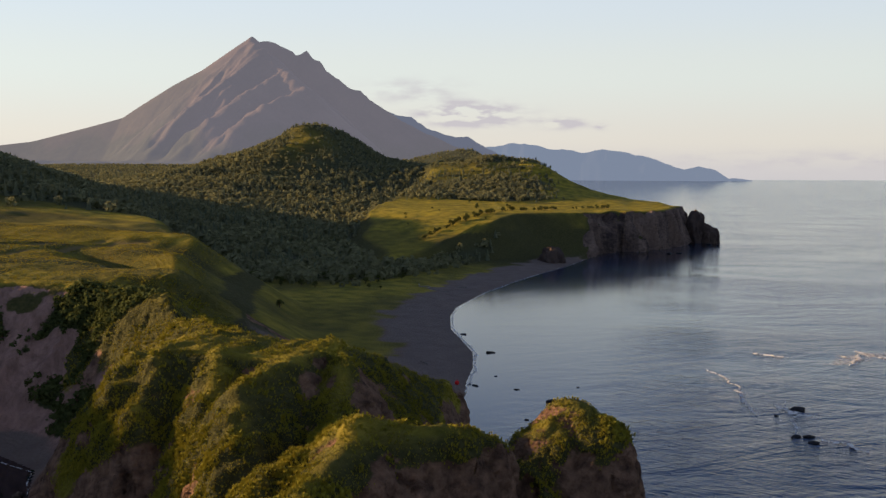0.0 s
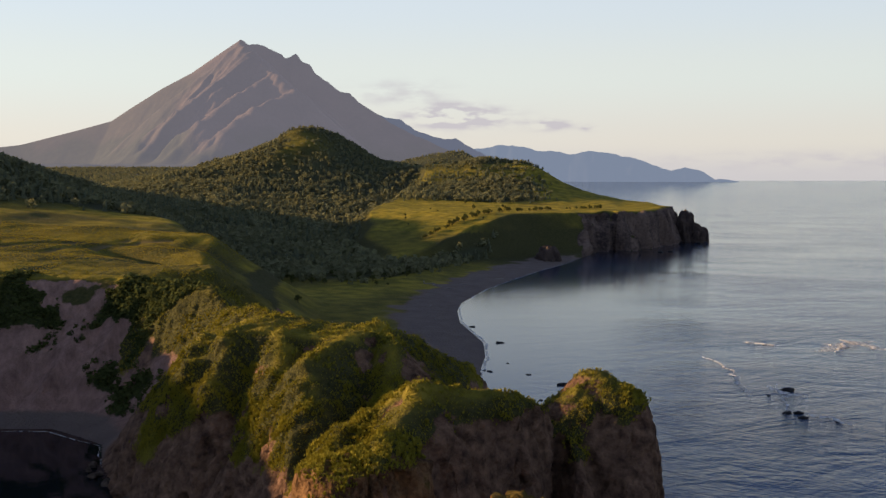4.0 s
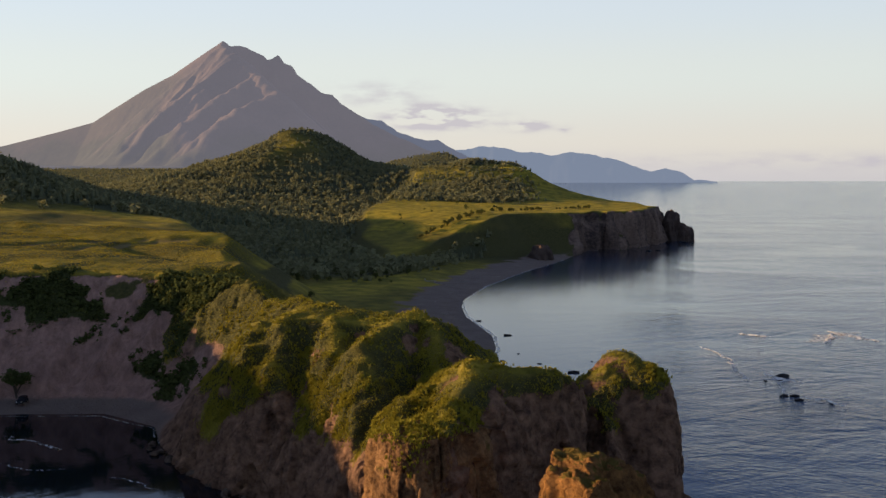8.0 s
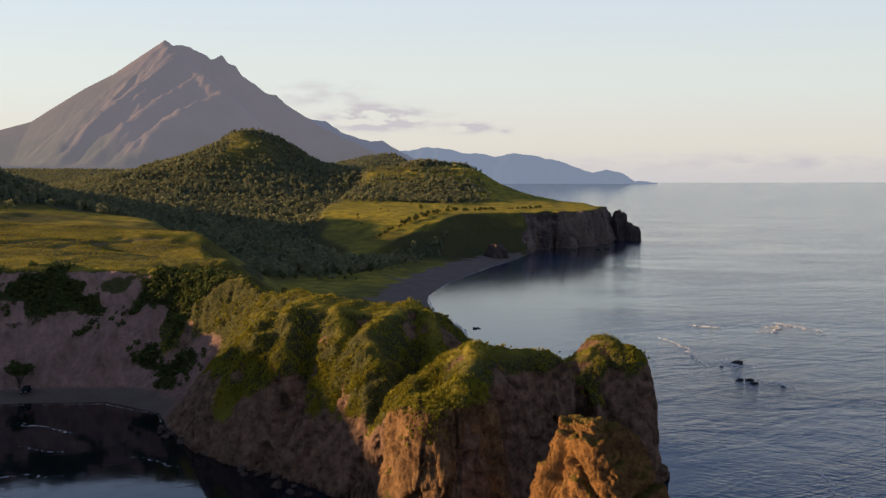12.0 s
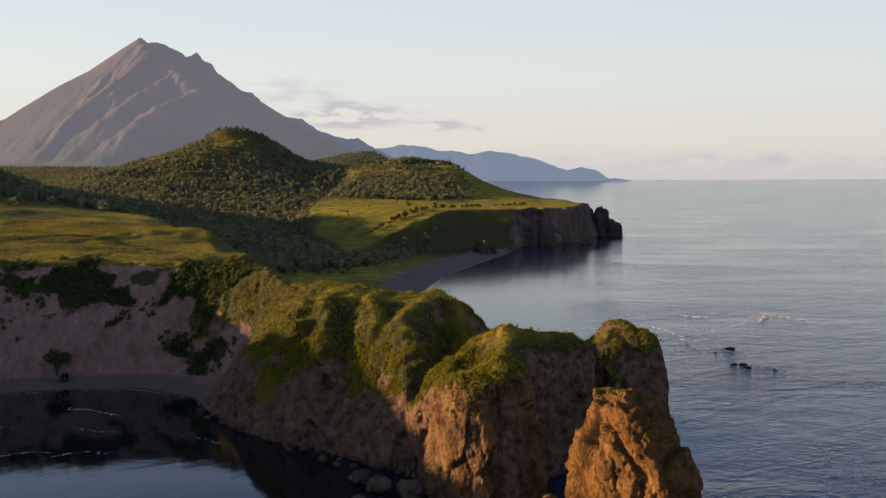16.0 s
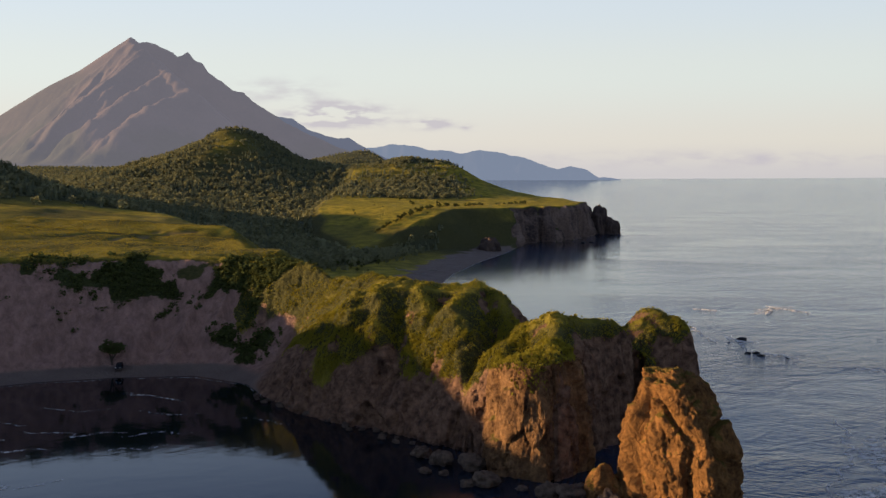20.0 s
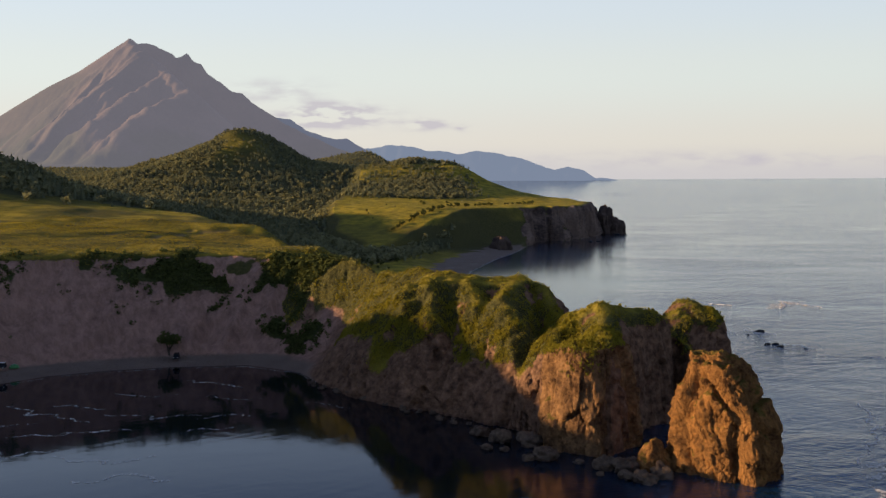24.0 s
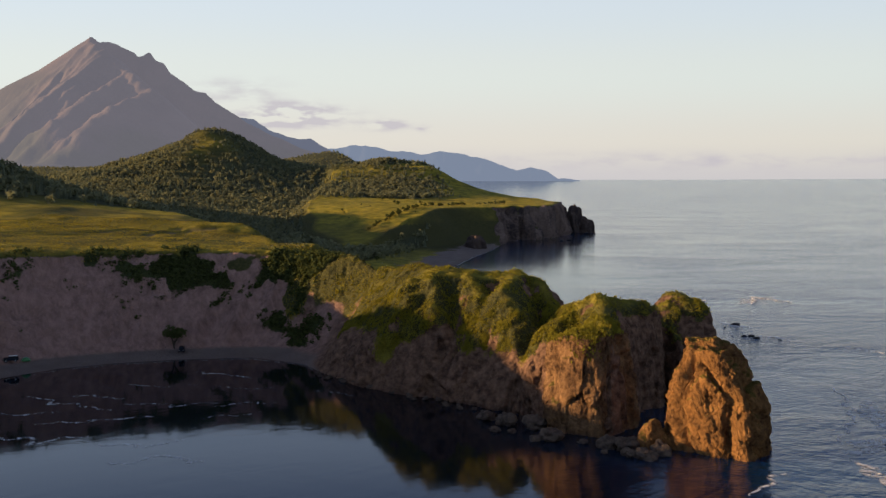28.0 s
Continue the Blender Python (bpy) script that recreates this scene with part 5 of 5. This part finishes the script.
# ---- beach things ----
DRIFT = plain("bleached_wood", (0.16, 0.14, 0.12), (0.34, 0.30, 0.27), 2.0)
RED = plain("red_plastic", (0.55, 0.02, 0.02), (0.65, 0.03, 0.03), 4.0, 0.4, 0.1, 0.02)
DARK_PAINT = plain("dark_blue_car_paint", (0.014, 0.018, 0.028), (0.022, 0.026, 0.038), 1.0, 0.25, 0.05, 0.01)
WHITE_PAINT = plain("white_car_paint", (0.70, 0.70, 0.70), (0.78, 0.78, 0.77), 1.0, 0.3, 0.05, 0.01)
TYRE = plain("tyre_rubber", (0.012, 0.012, 0.012), (0.025, 0.025, 0.025), 6.0)
RIM = plain("steel_rim", (0.35, 0.35, 0.36), (0.5, 0.5, 0.5), 6.0, 0.35)
GLASS = plain("dark_car_glass", (0.01, 0.012, 0.015), (0.02, 0.022, 0.026), 1.0, 0.05, 0.0, 0.0)
LAMP = plain("clear_lamp_glass", (0.6, 0.6, 0.58), (0.75, 0.75, 0.72), 3.0, 0.1, 0.0, 0.0)
CANVAS = plain("green_tent_cloth", (0.05, 0.16, 0.07), (0.09, 0.24, 0.11), 1.5, 0.8, 0.4, 0.05)


def build_car(name, paint, roof_paint, label):
    car = tagged(new(name), label, "car", "cars on the cove beach")
    bm = box(bmesh.new(), (1.78, 4.3, 0.72), (0, 0, 0.80), 0.10)
    box(bm, (1.70, 1.25, 0.16), (0, 1.40, 1.20), 0.06)
    part("body", bm, paint, car)
    cab = bmesh.new()
    box(cab, (1.62, 2.75, 0.66), (0, -0.65, 1.48), 0.12)
    for v in cab.verts:
        if v.co.z > 1.5:
            v.co.x *= 0.90
            v.co.y = -0.65 + (v.co.y + 0.65) * 0.90
    part("cabin", cab, paint, car)
    part("roof", box(bmesh.new(), (1.50, 2.5, 0.07), (0, -0.65, 1.84), 0.03), roof_paint, car)
    part("windscreen", box(bmesh.new(), (1.36, 0.05, 0.50), (0, 0.64, 1.50), 0.01, Matrix.Rotation(radians(14), 4, "X")), GLASS, car)
    part("rear_window", box(bmesh.new(), (1.30, 0.05, 0.44), (0, -1.96, 1.52), 0.01, Matrix.Rotation(radians(-12), 4, "X")), GLASS, car)
    for sx in (-1, 1):
        for y in (0.05, -0.85, -1.6):
            part("side_window", box(bmesh.new(), (0.04, 0.72 if y > -1.5 else 0.5, 0.42), (sx * 0.80, y - 0.02, 1.52), 0.01), GLASS, car)
        part("headlight", box(bmesh.new(), (0.30, 0.06, 0.20), (sx * 0.64, 2.15, 0.92), 0.02), LAMP, car, "clear headlight")
        for y in (-1.35, 1.35):
            t = bmesh.new()
            rod(t, (sx * 0.70, y, 0.38), (sx * 0.94, y, 0.38), 0.38, 0.38, 20)
            wheel = part("wheel", t, TYRE, car, "black rubber wheel")
            part("rim", rod(bmesh.new(), (sx * 0.92, y, 0.38), (sx * 0.955, y, 0.38), 0.22, 0.20, 14), RIM, wheel)
    part("bumper", box(bmesh.new(), (1.74, 0.16, 0.20), (0, 2.18, 0.58), 0.04), TYRE, car)
    return car


car = build_car("off_road_car", DARK_PAINT, WHITE_PAINT, "dark off-road car with a white roof parked on the beach")
car.matrix_world = pose(-132.6, 305.6, height(-132.6, 305.6) + 0.25, 0, 0, 105)
car2 = build_car("off_road_car", DARK_PAINT, DARK_PAINT, "dark off-road car parked on the beach below the tree")
car2.matrix_world = pose(-86.4, 329.5, height(-86.4, 329.5) + 0.15, 0, 0, 190)
tent = tagged(new("tent"), "small green dome tent beside the parked car", "tent")
bm = bmesh.new()
bmesh.ops.create_uvsphere(bm, u_segments=16, v_segments=10, radius=1.0)
for v in bm.verts:
    v.co = Vector((v.co.x * 1.5, v.co.y * 1.2, max(v.co.z, 0) * 1.25))
part("canopy", bm, CANVAS, tent, "green tent cloth", True)
for a in (35, 145):
    c, sn = math.cos(radians(a)), math.sin(radians(a))
    bm = bmesh.new()
    for i in range(10):
        u, w = math.pi * i / 10, math.pi * (i + 1) / 10
        rod(bm, (1.52 * math.cos(u) * c, 1.22 * math.cos(u) * sn, 1.27 * math.sin(u)), (1.52 * math.cos(w) * c, 1.22 * math.cos(w) * sn, 1.27 * math.sin(w)), 0.03, 0.03, 6)
    part("pole", bm, RIM, tent)
tent.matrix_world = pose(-129.6, 309.2, height(-129.6, 309.2) + 0.1, 0, 0, 30)


def log(x, y, length, r, turn, group="driftwood logs on the beach"):
    bm = bmesh.new()
    rng = random.Random(int(x * 7 + y))
    at = Vector((-length / 2, 0, 0))
    for i in range(5):
        nxt = at + Vector((length / 5, rng.uniform(-0.12, 0.12), rng.uniform(-0.05, 0.05)))
        rod(bm, at, nxt, r * (1 - 0.10 * i), r * (0.9 - 0.10 * i), 8)
        at = nxt
    ob = part("driftwood_log", bm, DRIFT, None, "bleached driftwood log lying on the dark sand", True)
    part("branch_stub", rod(bmesh.new(), (length * 0.2, 0, 0), (length * 0.3, r * 2.5, r * 1.5), r * 0.4, r * 0.2, 6), DRIFT, ob)
    ob.matrix_world = pose(x, y, height(x, y) + r * 0.7, 0, 0, turn)
    return tagged(ob, category="log", group=group)


for x, y, l, r, a in ((-27, 642, 6, 0.35, 20), (-24, 640, 5, 0.3, 80), (-21, 634, 4, 0.25, 150), (-14, 630, 5, 0.3, 10), (-9, 652, 6, 0.35, 5), (-52, 715, 6, 0.3, 160), (-49, 712, 5, 0.3, 30), (-46, 716, 4, 0.25, 70),
                      (-12, 560, 3.5, 0.25, 75), (-2, 520, 3, 0.25, 40), (6, 690, 5, 0.3, 20), (12, 441, 4, 0.25, 130), (-31, 648, 5, 0.3, 100), (-10, 600, 3, 0.22, 60)):
    log(x, y, l, r, a)
buoy = part("buoy", bmesh.new(), RED, None)
bm = bmesh.new()
bmesh.ops.create_uvsphere(bm, u_segments=18, v_segments=12, radius=0.65)
bm.to_mesh(buoy.data)
bm.free()
tagged(buoy, "round red plastic buoy stranded on the dark sand", "buoy")
buoy.location = (27.0, 413.5, height(27.0, 413.5) + 0.55)
part("eyelet", rod(bmesh.new(), (0, 0, 0.6), (0, 0, 0.85), 0.14, 0.10, 8), RED, buoy)


# ---- mark on the far hill ----
def build_mark():
    x, y = -23.5, 1280.0
    ob = tagged(new("navigation_mark"), "small dark wooden navigation mark on the hilltop", "beacon")
    for sx in (-1, 1):
        for sy in (-1, 1):
            part("leg", rod(bmesh.new(), (sx * 1.1, sy * 1.1, -1.0), (sx * 0.3, sy * 0.3, 7.0), 0.14, 0.12, 6), BARK, ob)
    for z in (2.2, 4.4):
        k = 1.1 - 0.8 * z / 7
        part("brace", box(bmesh.new(), (2 * k, 0.12, 0.18), (0, -k, z)), BARK, ob)
        part("brace", box(bmesh.new(), (0.12, 2 * k, 0.18), (k, 0, z)), BARK, ob)
    for i in range(5):
        part("board", box(bmesh.new(), (1.7, 0.08, 0.42), (0, -0.5, 4.4 + 0.5 * i)), BARK, ob)
    ob.location = (x, y, height(x, y))


build_mark()
